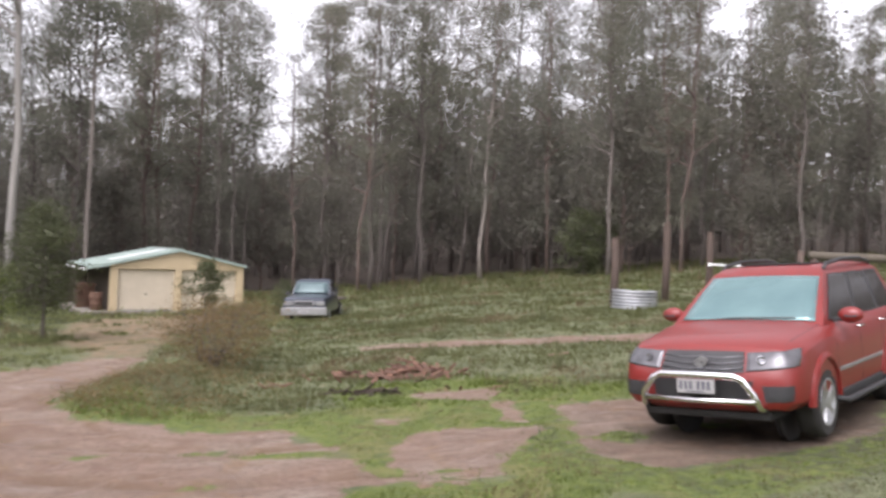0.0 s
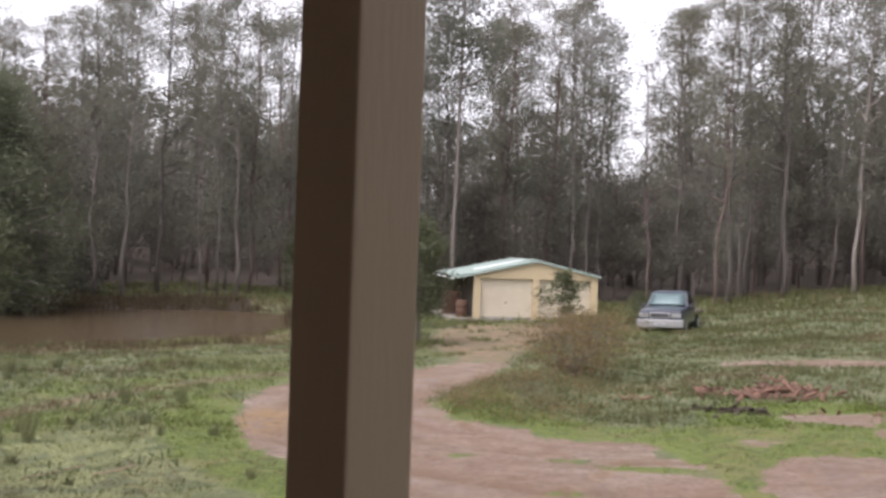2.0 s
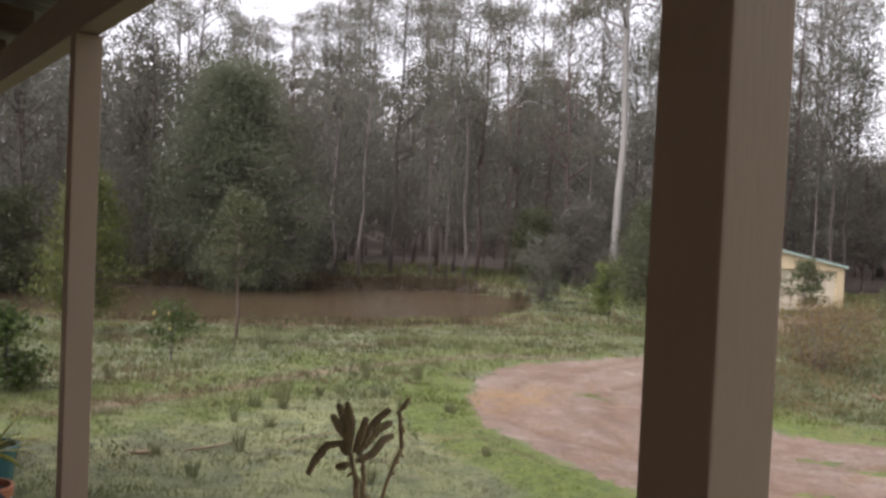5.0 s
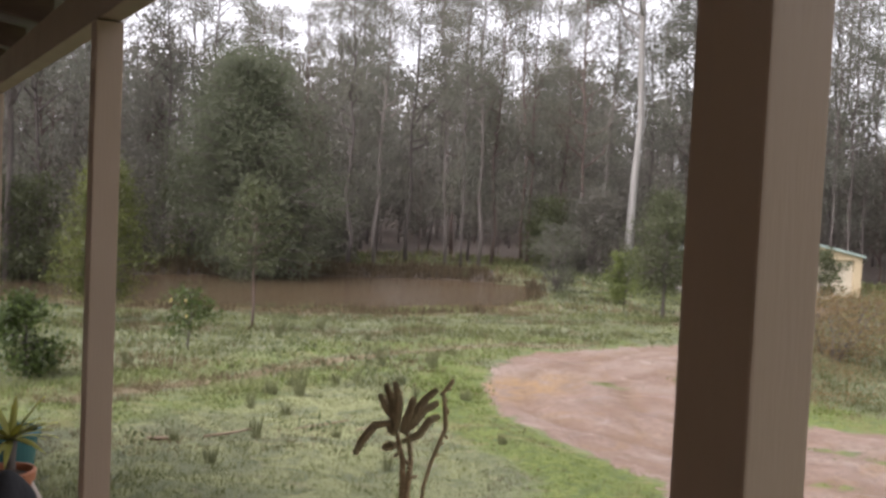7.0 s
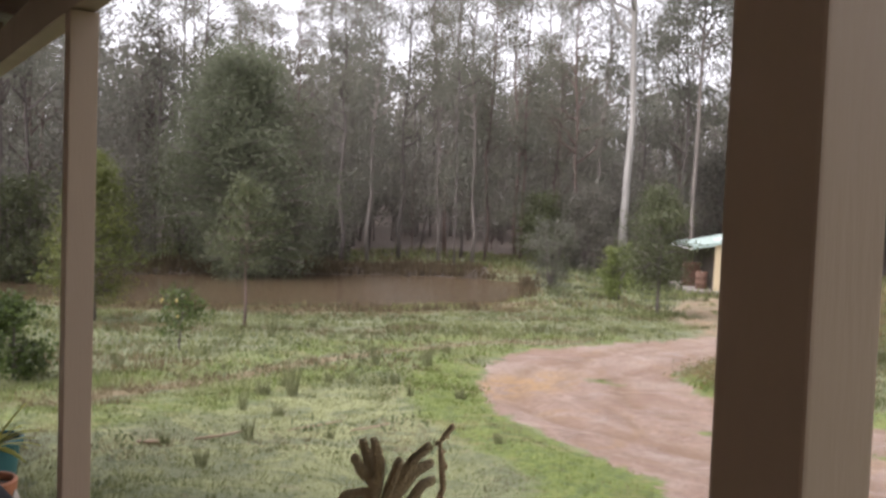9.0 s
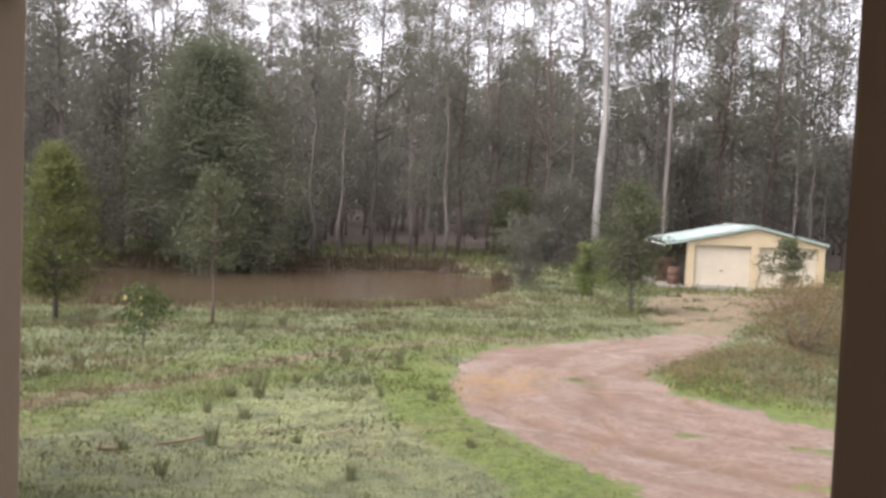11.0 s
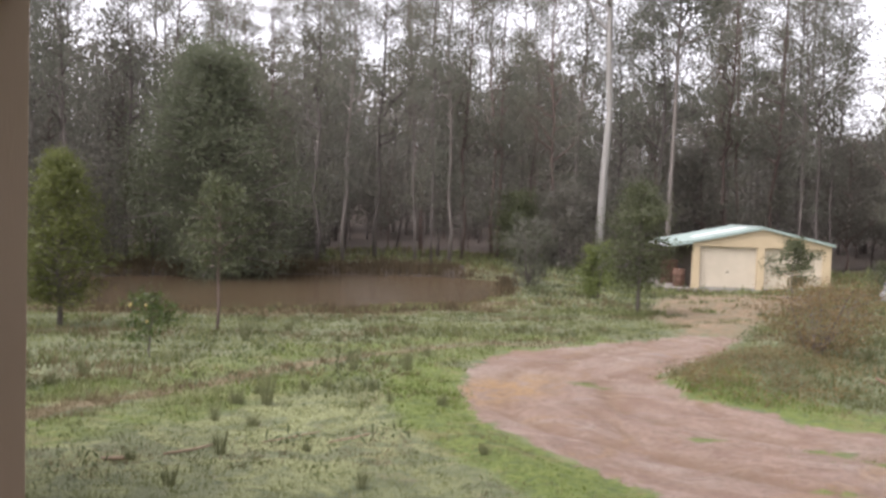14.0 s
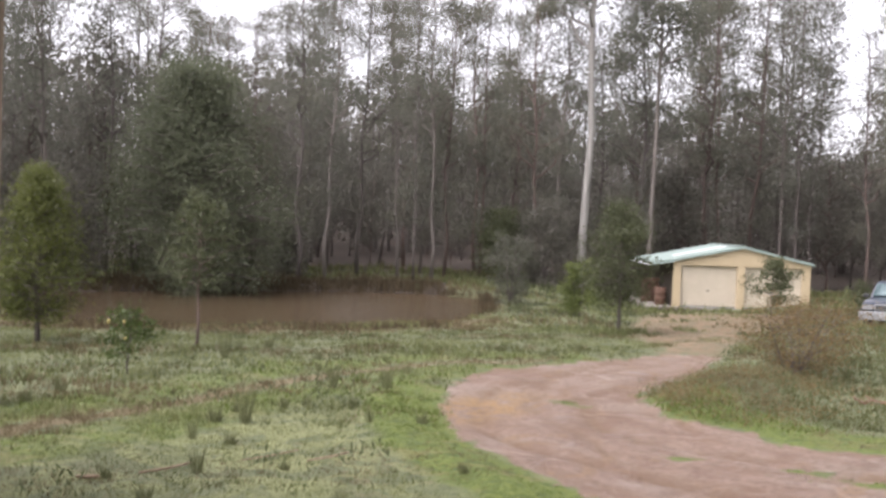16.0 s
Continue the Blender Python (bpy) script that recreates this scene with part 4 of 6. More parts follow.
# posts and back sheet carry the lean-to's shade in their colour too
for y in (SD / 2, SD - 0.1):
    part("lean_to_post", box((-LEAN + 0.02, y - 0.04, 0), (-LEAN + 0.10, y + 0.04, 1.98)), M_SHADE_TRAY, shed)
part("lean_to_back", box((-LEAN, SD - 0.06, 0), (-0.003, SD - 0.02, 2.0)), M_SHADE_TRAY, shed)
# stored under the lean-to
rng = np.random.default_rng(5)
stack = thing("firewood_stack", SHED @ Matrix.Translation((-0.75, 2.6, 0)), "stack of split red firewood under the lean-to", "firewood")
log_bm = tube([(0, -0.2, 0), (0, 0.2, 0)], 0.085, 7)
log = part("log", log_bm, M_FIREWOOD, stack)
for i in range(40):
    o = log if i == 0 else new("log", log.data)
    o.parent = stack
    o.matrix_basis = pose((i % 5) * 0.165 - 0.25 + rng.normal(0, 0.01) + 0.08 * ((i // 5) % 2), rng.normal(0, 0.05), 0.085 + (i // 5) * 0.15, 0, rng.uniform(0, 360), 0)
drum = thing("steel_drum", SHED @ Matrix.Translation((-0.45, 0.75, 0)), "rusty red steel drum beside the shed wall", "drum")
part("barrel", lathe([(0.28, 0), (0.29, 0.02), (0.285, 0.28), (0.30, 0.30), (0.285, 0.32), (0.285, 0.56), (0.30, 0.58), (0.285, 0.60), (0.29, 0.86), (0.27, 0.86), (0.26, 0.84)], 20), M_FIREWOOD, drum, smooth=True)
part("bung", lathe([(0.03, 0.84), (0.03, 0.87), (0.02, 0.87)], 10), M_GALV, drum)

# ---------------------------------------------------------------- vehicles
from mathutils.bvhtree import BVHTree


def cut(ob, cutters):
    """Takes shapes out of a closed mesh for good."""
    bm = bmesh.new()
    for c in cutters:
        tmp = bpy.data.meshes.new("cutter")
        c.to_mesh(tmp)
        c.free()
        bm.from_mesh(tmp)
        bpy.data.meshes.remove(tmp)
    bmesh.ops.recalc_face_normals(bm, faces=bm.faces[:])
    me = bpy.data.meshes.new("cutter")
    bm.to_mesh(me)
    bm.free()
    co = new("cutter", me)
    mod = ob.modifiers.new("arches", 'BOOLEAN')
    mod.operation, mod.solver, mod.object = 'DIFFERENCE', 'EXACT', co
    bpy.context.view_layer.update()
    done = bpy.data.meshes.new_from_object(ob.evaluated_get(bpy.context.evaluated_depsgraph_get()))
    ob.modifiers.remove(mod)
    ob.data = done
    bpy.data.objects.remove(co)
    bpy.data.meshes.remove(me)


def body_shell(stations):
    """Rings round the car body: x, half width, underside, shoulder height, top height, top half width."""
    rings = []
    for x, w, zb, zs, zt, wt in stations:
        half = [(0.0, zb), (w * 0.55, zb), (w * 0.90, zb + 0.03), (w * 0.985, zb + 0.10), (w, zb + (zs - zb) * 0.42), (w * 0.995, zb + (zs - zb) * 0.72),
                (w * 0.972, zs), (wt + (w - wt) * 0.42, zs + (zt - zs) * 0.62), (wt, zt - 0.012), (wt * 0.6, zt + 0.012), (0.0, zt + 0.022)]
        rings.append([(x, y, z) for y, z in half] + [(x, -y, z) for y, z in half[-2:0:-1]])
    return loft(rings)


def smooth_by_angle(ob, deg=35):
    me = ob.data
    me.polygons.foreach_set("use_smooth", [True] * len(me.polygons))
    bm = bmesh.new()
    bm.from_mesh(me)
    for e in bm.edges:
        if len(e.link_faces) == 2 and e.calc_face_angle(0) > radians(deg):
            e.smooth = False
    bm.to_mesh(me)
    bm.free()


def wheel(parent, at, r, w, rim_r, spokes, outward):
    wh = new("wheel")
    wh.parent = parent
    wh.matrix_basis = pose(*at, 0, 0, 0 if outward > 0 else 180)
    part("tyre", lathe([(rim_r, -w / 2), (r - 0.03, -w / 2), (r - 0.008, -w / 2 + 0.03), (r, -w / 4), (r, w / 4), (r - 0.008, w / 2 - 0.03), (r - 0.03, w / 2), (rim_r, w / 2), (rim_r - 0.012, w / 2 - 0.02), (rim_r - 0.012, -w / 2 + 0.02)],
                       36, 'y'), M_RUBBER, wh, smooth=False)
    bm = lathe([(rim_r, w / 2 - 0.012), (rim_r + 0.006, w / 2 + 0.004), (rim_r - 0.022, w / 2 - 0.004), (rim_r - 0.035, w / 2 - 0.09), (0.06, w / 2 - 0.10), (0.05, w / 2 - 0.12), (rim_r - 0.02, w / 2 - 0.12)], 36, 'y')
    part("rim", bm, M_ALLOY, wh, smooth=True)
    bm = bmesh.new()
    for k in range(spokes):
        a = 2 * math.pi * k / spokes
        for da in (-0.10, 0.10):
            p0 = (0.03 * math.cos(a), w / 2 - 0.028, 0.03 * math.sin(a))
            p1 = ((rim_r - 0.012) * math.cos(a + da), w / 2 - 0.012, (rim_r - 0.012) * math.sin(a + da))
            tube([p0, p1], [0.022, 0.013], 6, bm)
    part("spokes", bm, M_ALLOY, wh)
    part("hub_cap", lathe([(0.05, w / 2 - 0.05), (0.05, w / 2 - 0.012), (0.03, w / 2 - 0.004)], 16, 'y'), M_ALLOY, wh)
    return wh


def fitted(tree, corners, n, way, lift, thick):
    """A pane that follows the surface behind it: corners are seen along a way and pressed on."""
    c00, c10, c11, c01 = (Vector(q) for q in corners)
    way = Vector(way).normalized()
    bm = bmesh.new()
    grids = []
    for off in (-0.01, lift + thick):
        g = []
        for j in range(n + 1):
            row = []
            for i in range(n + 1):
                u, v = i / n, j / n
                p = c00 * (1 - u) * (1 - v) + c10 * u * (1 - v) + c11 * u * v + c01 * (1 - u) * v
                hit = tree.ray_cast(p - way * 1.0, way)[0]
                p = hit if hit is not None else p
                row.append(bm.verts.new(p - way * off))
            g.append(row)
        grids.append(g)
    lo, hi = grids
    for j in range(n):
        for i in range(n):
            bm.faces.new((hi[j][i], hi[j][i + 1], hi[j + 1][i + 1], hi[j + 1][i]))
            bm.faces.new((lo[j][i], lo[j + 1][i], lo[j + 1][i + 1], lo[j][i + 1]))
    for i in range(n):
        for j in (0, n):
            bm.faces.new((lo[j][i], lo[j][i + 1], hi[j][i + 1], hi[j][i]))
            bm.faces.new((lo[i][j], hi[i][j], hi[i + 1][j], lo[i + 1][j]))
    return bm


def surface_of(ob):
    bm = bmesh.new()
    bm.from_mesh(ob.data)
    tree = BVHTree.FromBMesh(bm)
    bm.free()
    return tree


def mirrored(f):
    for s in (1, -1):
        f(s)


suv = thing("suv_car", pose(3.98, 10.41, 0.08, 4.27, 1.99, -128.87), "red five-door off-road car, wet, with chrome nudge bar", "car")
stations = [(2.225, 0.64, 0.40, 0.62, 0.69, 0.54), (2.19, 0.77, 0.36, 0.66, 0.75, 0.62), (2.13, 0.83, 0.34, 0.74, 0.855, 0.68), (2.06, 0.86, 0.33, 0.81, 0.935, 0.71), (1.90, 0.885, 0.33, 0.86, 0.985, 0.73),
            (1.70, 0.893, 0.33, 0.90, 1.015, 0.735), (1.40, 0.90, 0.32, 0.94, 1.06, 0.745), (0.98, 0.905, 0.31, 0.97, 1.105, 0.76), (0.5, 0.90, 0.30, 0.99, 1.11, 0.78),
            (-0.3, 0.90, 0.30, 1.00, 1.12, 0.78), (-1.2, 0.90, 0.32, 1.02, 1.14, 0.78), (-1.8, 0.885, 0.36, 1.03, 1.15, 0.77), (-2.12, 0.84, 0.42, 1.03, 1.14, 0.74), (-2.24, 0.76, 0.46, 0.98, 1.08, 0.66)]
body = part("body", body_shell(stations), M_RED, suv)
arches = []
for x in (1.32, -1.32):
    for s in (1, -1):
        arches.append(tube([(x, s * 0.55, 0.36), (x, s * 1.05, 0.36)], 0.415, 28))
cut(body, arches)
smooth_by_angle(body, 32)
skin = surface_of(body)
body.modifiers.new("round", 'BEVEL').width = 0.006


# cabin: roof and pillars as one shell, glass set a little proud
roof_z, belt_z = 1.60, 1.095
FB, FT, RB, RT = 1.00, 0.30, -2.16, -1.98
WB, WT = 0.80, 0.605
cab_rings = []
for z, xf, xr, w in ((belt_z - 0.03, FB + 0.04, RB, WB + 0.01), (1.25, FB - 0.30 * (FB - FT), RB + 0.05, WB - 0.060), (1.42, FB - 0.64 * (FB - FT), RB + 0.11, WB - 0.126),
                     (roof_z - 0.02, FT, RT + 0.02, WT + 0.008), (1.655, FT - 0.14, RT + 0.10, WT - 0.07), (1.685, FT - 0.42, RT + 0.32, WT - 0.22), (1.692, FT - 0.9, RT + 0.8, 0.12)):
    ring = []
    for k in range(5):
        y = w * (1 - k / 2)
        ring.append((xf + 0.05 * (1 - (y / w) ** 2), y, z))
    for q in (0.25, 0.5, 0.75):
        ring.append((xf + (xr - xf) * q, -w - 0.008 * math.sin(q * math.pi), z))
    for k in range(5):
        y = -w * (1 - k / 2)
        ring.append((xr - 0.03 * (1 - (y / w) ** 2), y, z))
    for q in (0.75, 0.5, 0.25):
        ring.append((xf + (xr - xf) * q, w + 0.008 * math.sin(q * math.pi), z))
    cab_rings.append(ring)
cabin = part("cabin", loft(cab_rings), M_RED, suv)
smooth_by_angle(cabin, 40)
cab_skin = surface_of(cabin)


def side_x(v, q):
    """A place along the side, q from windscreen pillar to tail, at height fraction v."""
    xf, xr = FB + (FT - FB) * v, RB + (RT - RB) * v
    return xf + (xr - xf) * q


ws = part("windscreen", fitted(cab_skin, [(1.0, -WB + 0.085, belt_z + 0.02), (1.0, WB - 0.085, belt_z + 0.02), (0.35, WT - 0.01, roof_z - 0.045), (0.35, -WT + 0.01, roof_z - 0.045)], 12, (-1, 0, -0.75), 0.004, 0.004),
          M_GLASS_FRONT, suv, "misted wet windscreen, pale sky reflection put into its teal colour", smooth=True)
part("sticker", box((-0.0, 0, 0), (0.004, 0.09, 0.05)), M_PLATE, ws).matrix_basis = pose(0.925, 0.52, belt_z + 0.07, 0, -52, 0)


def side_windows(s):
    for q0, q1 in ((0.055, 0.345), (0.375, 0.655), (0.69, 0.93)):
        c = []
        for q, v in ((q0, 0.06), (q1, 0.06), (q1 - 0.01, 0.92), (q0 + 0.02, 0.92)):
            w = WB + (WT - WB) * v
            c.append((side_x(v, q), s * (w + 0.012), belt_z + (roof_z - belt_z) * v))
        if s > 0:
            c = [c[1], c[0], c[3], c[2]]
        part("side_window", patch(*c, 0.006, 3), M_GLASS_DARK, suv, "dark tinted side window")


def window_band(s):
    c = []
    for q, v in ((0.045, 0.03), (0.945, 0.03), (0.93, 0.95), (0.075, 0.95)):
        c.append((side_x(v, q), s * (WB + (WT - WB) * v + 0.008), belt_z + (roof_z - belt_z) * v))
    if s > 0:
        c = [c[1], c[0], c[3], c[2]]
    part("window_surround", patch(*c, 0.004, 3), M_BLACKPLASTIC, suv)


mirrored(window_band)
mirrored(side_windows)
part("rear_window", patch((RB + 0.0, WB - 0.12, 1.16), (RB + 0.0, -WB + 0.12, 1.16), (RT - 0.02, -WT + 0.04, 1.53), (RT - 0.02, WT - 0.04, 1.53), 0.03, 4), M_GLASS_DARK, suv)
part("sunroof", box((-0.62, -0.40, 1.684), (0.02, 0.40, 1.699), 0.006), M_GLASS_DARK, suv, "glass sunroof panel")


def suv_side(s):
    # seams between door panels, pressed on the skin
    for x in (0.90, -0.02, -0.96):
        part("door_seam", fitted(skin, [(x, s * 0.9, 0.42), (x + 0.010, s * 0.9, 0.42), (x + 0.010, s * 0.9, 1.03), (x, s * 0.9, 1.03)], 6, (0, -s, 0), 0.0006, 0.0006), M_BLACKPLASTIC, suv)
    part("bonnet_seam", fitted(skin, [(1.95, s * 0.735, 1.0), (1.95, s * 0.742, 1.0), (1.02, s * 0.772, 1.1), (1.02, s * 0.765, 1.1)], 10, (0, -s * 0.3, -1), 0.0006, 0.0006), M_BLACKPLASTIC, suv)
    # roof rail, mirror, handles, moulding, sill step, arch lips
    part("roof_rail", tube([(0.15, s * 0.565, 1.62), (0.02, s * 0.575, 1.685), (-0.5, s * 0.58, 1.725), (-1.3, s * 0.575, 1.725), (-1.75, s * 0.56, 1.68), (-1.85, s * 0.55, 1.64)], 0.021, 8), M_BLACKPLASTIC, suv, smooth=True)
    bm = bmesh.new()
    bmesh.ops.create_icosphere(bm, subdivisions=3, radius=1, matrix=Matrix.Translation((0.66, s * 0.975, 1.155)) @ Matrix.Diagonal((0.075, 0.125, 0.085, 1)))
    mir = part("wing_mirror", bm, M_RED, suv, smooth=True)
    part("mirror_stalk", box((0.63, s * 0.80, 1.09), (0.70, s * 0.90, 1.13), 0.01), M_BLACKPLASTIC, mir)
    part("indicator", box((0.715, s * 0.93, 1.135), (0.735, s * 1.05, 1.155), 0.004), M_LAMP, mir)
    for x in (0.05, -0.92):
        part("door_handle", tube([(x + 0.09, s * 0.885, 1.0), (x + 0.07, s * 0.925, 1.003), (x - 0.07, s * 0.925, 1.003), (x - 0.09, s * 0.885, 1.0)], 0.013, 6), M_CHROME, suv, smooth=True)
    part("side_moulding", box((-0.85, s * 0.899, 0.60), (0.86, s * 0.914, 0.635), 0.004), M_UTE_SILVER, suv)
    part("sill", box((-0.90, s * 0.84, 0.29), (0.90, s * 0.907, 0.40), 0.015), M_BLACKPLASTIC, suv)
    part("side_step", tube([(0.92, s * 0.86, 0.33), (0.85, s * 0.97, 0.31), (-0.80, s * 0.97, 0.31), (-0.9, s * 0.86, 0.33)], 0.034, 10), M_BLACKPLASTIC, suv, "black side step tube", smooth=True)
    for x in (1.32, -1.32):
        bm = bmesh.new()
        rings = []
        for k in range(15):
            a = math.pi * k / 14
            c, sn = math.cos(a), math.sin(a)
            rings.append([(x + 0.412 * c, s * 0.86, 0.36 + 0.412 * sn), (x + 0.412 * c, s * 0.922, 0.36 + 0.412 * sn), (x + 0.435 * c, s * 0.926, 0.36 + 0.435 * sn), (x + 0.475 * c, s * 0.905, 0.36 + 0.475 * sn), (x + 0.475 * c, s * 0.86, 0.36 + 0.475 * sn)])
        loft(rings, bm)
        part("wheel_arch", bm, M_RED, suv, smooth=False)
        part("arch_liner", tube([(x, s * 0.50, 0.36), (x, s * 0.56, 0.36)], 0.42, 24), M_BLACKPLASTIC, suv)
        wheel(suv, (x, s * 0.79, 0.345), 0.345, 0.225, 0.232, 5, s)
    # front lamps
    lamp = part("headlight", fitted(skin, [(2.2, s * 0.43, 0.728), (2.0, s * 0.872, 0.775), (1.9, s * 0.872, 0.925), (2.1, s * 0.41, 0.895)], 10, (-1, -s * 0.45, 0), 0.004, 0.008), M_LAMP, suv, "clear wet headlight", smooth=True)
    for (lx, ly, lz), lr in (((2.145, 0.56, 0.825), 0.045), ((2.065, 0.71, 0.845), 0.05)):
        part("reflector", lathe([(lr, 0.0), (lr, 0.030), (lr * 0.8, 0.034), (lr * 0.4, 0.026)], 18), M_LAMP_IN, lamp).matrix_basis = Matrix.Translation((lx, s * ly, lz)) @ Matrix.Rotation(radians(s * 24), 4, 'Z') @ Matrix.Rotation(radians(75), 4, 'Y')
    part("fog_recess", fitted(skin, [(2.2, s * 0.60, 0.45), (2.1, s * 0.83, 0.46), (2.1, s * 0.845, 0.60), (2.2, s * 0.57, 0.60)], 6, (-1, -s * 0.4, 0), 0.003, 0.006), M_BLACKPLASTIC, suv)
    part("fog_light", lathe([(0.05, 0), (0.05, 0.03), (0.03, 0.038)], 18), M_LAMP_IN, suv).matrix_basis = Matrix.Translation((2.135, s * 0.70, 0.515)) @ Matrix.Rotation(radians(s * 30), 4, 'Z') @ Matrix.Rotation(radians(90), 4, 'Y')
    part("tail_light", box((-2.235, s * 0.70, 0.98), (-2.14, s * 0.83, 1.3), 0.02), M_RED, suv)
    part("wiper", tube([(0.99, s * 0.10 - 0.3, 1.125), (1.005, s * 0.10, 1.145), (0.985, s * 0.10 + 0.42, 1.145)], 0.011, 5), M_BLACKPLASTIC, suv)


mirrored(suv_side)
part("lower_intake", fitted(skin, [(2.2, -0.47, 0.43), (2.2, 0.47, 0.43), (2.2, 0.50, 0.64), (2.2, -0.50, 0.64)], 10, (-1, 0, 0), 0.003, 0.006), M_BLACKPLASTIC, suv)
grille = part("grille", fitted(skin, [(2.2, -0.415, 0.718), (2.2, 0.415, 0.718), (2.1, 0.39, 0.905), (2.1, -0.39, 0.905)], 10, (-1, 0, 0), 0.003, 0.010), M_BLACKPLASTIC, suv)
for k in range(3):
    z, fx = 0.745 + 0.052 * k, 2.222 - 0.034 * k
    part("grille_slat", tube([(fx - 0.012, -0.40, z + 0.014), (fx + 0.006, -0.18, z - 0.008), (fx + 0.012, 0, z), (fx + 0.006, 0.18, z - 0.008), (fx - 0.012, 0.40, z + 0.014)], 0.010, 6), M_DARKALLOY, grille, smooth=True)
bm = bmesh.new()
for d in (1, -1):
    loft([[(x, y * d, 0.805 + z * d) for y, z in ((0.005, 0.06), (0.075, 0.018), (0.03, -0.008), (-0.015, 0.02), (-0.05, 0.0), (-0.06, 0.012))] for x in (2.19, 2.232)], bm)
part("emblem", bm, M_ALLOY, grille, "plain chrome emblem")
part("under_tray", box((1.6, -0.62, 0.26), (2.13, 0.62, 0.335), 0.02), M_BLACKPLASTIC, suv)
part("chassis", box((-2.0, -0.6, 0.24), (1.7, 0.6, 0.33)), M_BLACKPLASTIC, suv)
bar = part("nudge_bar", tube([(2.10, -0.60, 0.36), (2.27, -0.575, 0.40), (2.335, -0.545, 0.52), (2.345, -0.44, 0.66), (2.35, -0.36, 0.695), (2.36, 0, 0.70), (2.35, 0.36, 0.695), (2.345, 0.44, 0.66), (2.335, 0.545, 0.52), (2.27, 0.575, 0.40), (2.10, 0.60, 0.36)],
                                0.034, 12), M_CHROME, suv, "polished chrome nudge bar", smooth=True)
part("cross_bar", tube([(2.335, -0.555, 0.465), (2.35, 0, 0.455), (2.335, 0.555, 0.465)], 0.027, 10), M_CHROME, bar, smooth=True)
plate = part("number_plate", box((2.365, -0.186, 0.525), (2.375, 0.186, 0.66), 0.004), M_PLATE, suv, "white number plate")
for k in range(6):
    y = -0.145 + k * 0.05 + (0.025 if k > 2 else 0)
    part("bar", box((2.3755, y - 0.016, 0.56), (2.3775, y + 0.016, 0.64)), M_PLATE_INK, plate)
part("bar", box((2.3755, -0.09, 0.535), (2.3775, 0.09, 0.547)), M_PLATE_INK, plate)
part("plate_bracket", box((2.22, -0.08, 0.55), (2.364, 0.08, 0.63)), M_BLACKPLASTIC, suv)

# farm ute
ux, uy = -4.98, 35.8
ute = thing("ute_car", pose(ux, uy, h(ux, uy) - 0.12, 2, 0, -92), "old blue-grey farm ute with silver bumper and bare tray", "car")
st = [(2.25, 0.72, 0.50, 0.80, 0.96, 0.64), (2.18, 0.80, 0.46, 0.86, 1.02, 0.72), (1.95, 0.83, 0.44, 0.92, 1.06, 0.74), (1.2, 0.845, 0.42, 0.97, 1.10, 0.75), (0.75, 0.845, 0.40, 0.99, 1.12, 0.75), (-0.55, 0.845, 0.40, 1.0, 1.13, 0.75), (-0.62, 0.83, 0.42, 0.99, 1.11, 0.73)]
ub = part("body", body_shell(st), M_UTE, ute)
cut(ub, [tube([(1.45, s * 0.5, 0.36), (1.45, s * 1.0, 0.36)], 0.41, 24) for s in (1, -1)])
smooth_by_angle(ub, 30)
rings = []
for z, xf, xr, w in ((1.09, 0.80, -0.6, 0.77), (1.58, 0.36, -0.54, 0.66), (1.66, 0.24, -0.50, 0.58), (1.685, 0.05, -0.40, 0.38)):
    rings.append([(xf, w, z), (xf + 0.03, 0, z), (xf, -w, z), (xr, -w, z), (xr, w, z)])
part("cabin", loft(rings), M_UTE, ute)
part("windscreen", patch((0.80, -0.69, 1.15), (0.80, 0.69, 1.15), (0.40, 0.61, 1.57), (0.40, -0.61, 1.57), 0.03, 5, 0.02), M_GLASS_DULL, ute, "dull wet windscreen", smooth=True)
for s in (1, -1):
    c = [(0.62, s * 0.755, 1.16), (-0.5, s * 0.755, 1.16), (-0.45, s * 0.68, 1.54), (0.30, s * 0.685, 1.54)]
    if s > 0:
        c = [c[1], c[0], c[3], c[2]]
    part("side_window", patch(*c, 0.012, 2), M_GLASS_DARK, ute)
    part("headlight", box((2.19, s * 0.42, 0.76), (2.275, s * 0.76, 0.92), 0.015), M_UTE_SILVER, ute)
    part("wing_mirror", box((0.62, s * 0.83, 1.08), (0.70, s * 1.02, 1.22), 0.02), M_BLACKPLASTIC, ute)
    for x in (1.45, -1.45):
        wheel(ute, (x, s * 0.72, 0.35), 0.35, 0.22, 0.2, 6, s)
part("grille", box((2.22, -0.38, 0.74), (2.285, 0.38, 0.95), 0.03), M_UTE_SILVER, ute, "chrome grille surround")
part("grille_mesh", box((2.25, -0.32, 0.785), (2.295, 0.32, 0.915), 0.01), M_BLACKPLASTIC, ute)
part("bumper", box((2.10, -0.86, 0.40), (2.36, 0.86, 0.70), 0.05), M_UTE_SILVER, ute, "silver painted front bumper")
up = part("number_plate", box((2.362, -0.19, 0.47), (2.372, 0.19, 0.59), 0.003), M_PLATE, ute)
part("bar", box((2.3725, -0.14, 0.51), (2.375, 0.14, 0.55)), M_PLATE_INK, up)
part("chassis", box((-2.3, -0.45, 0.45), (1.9, 0.45, 0.60)), M_BLACKPLASTIC, ute)
part("tray", box((-2.4, -0.92, 0.80), (-0.68, 0.92, 0.87), 0.01), M_SHADE_TRAY, ute, "bare flat tray")
part("headboard", box((-0.75, -0.80, 0.87), (-0.70, 0.80, 1.30), 0.01), M_BLACKPLASTIC, ute)

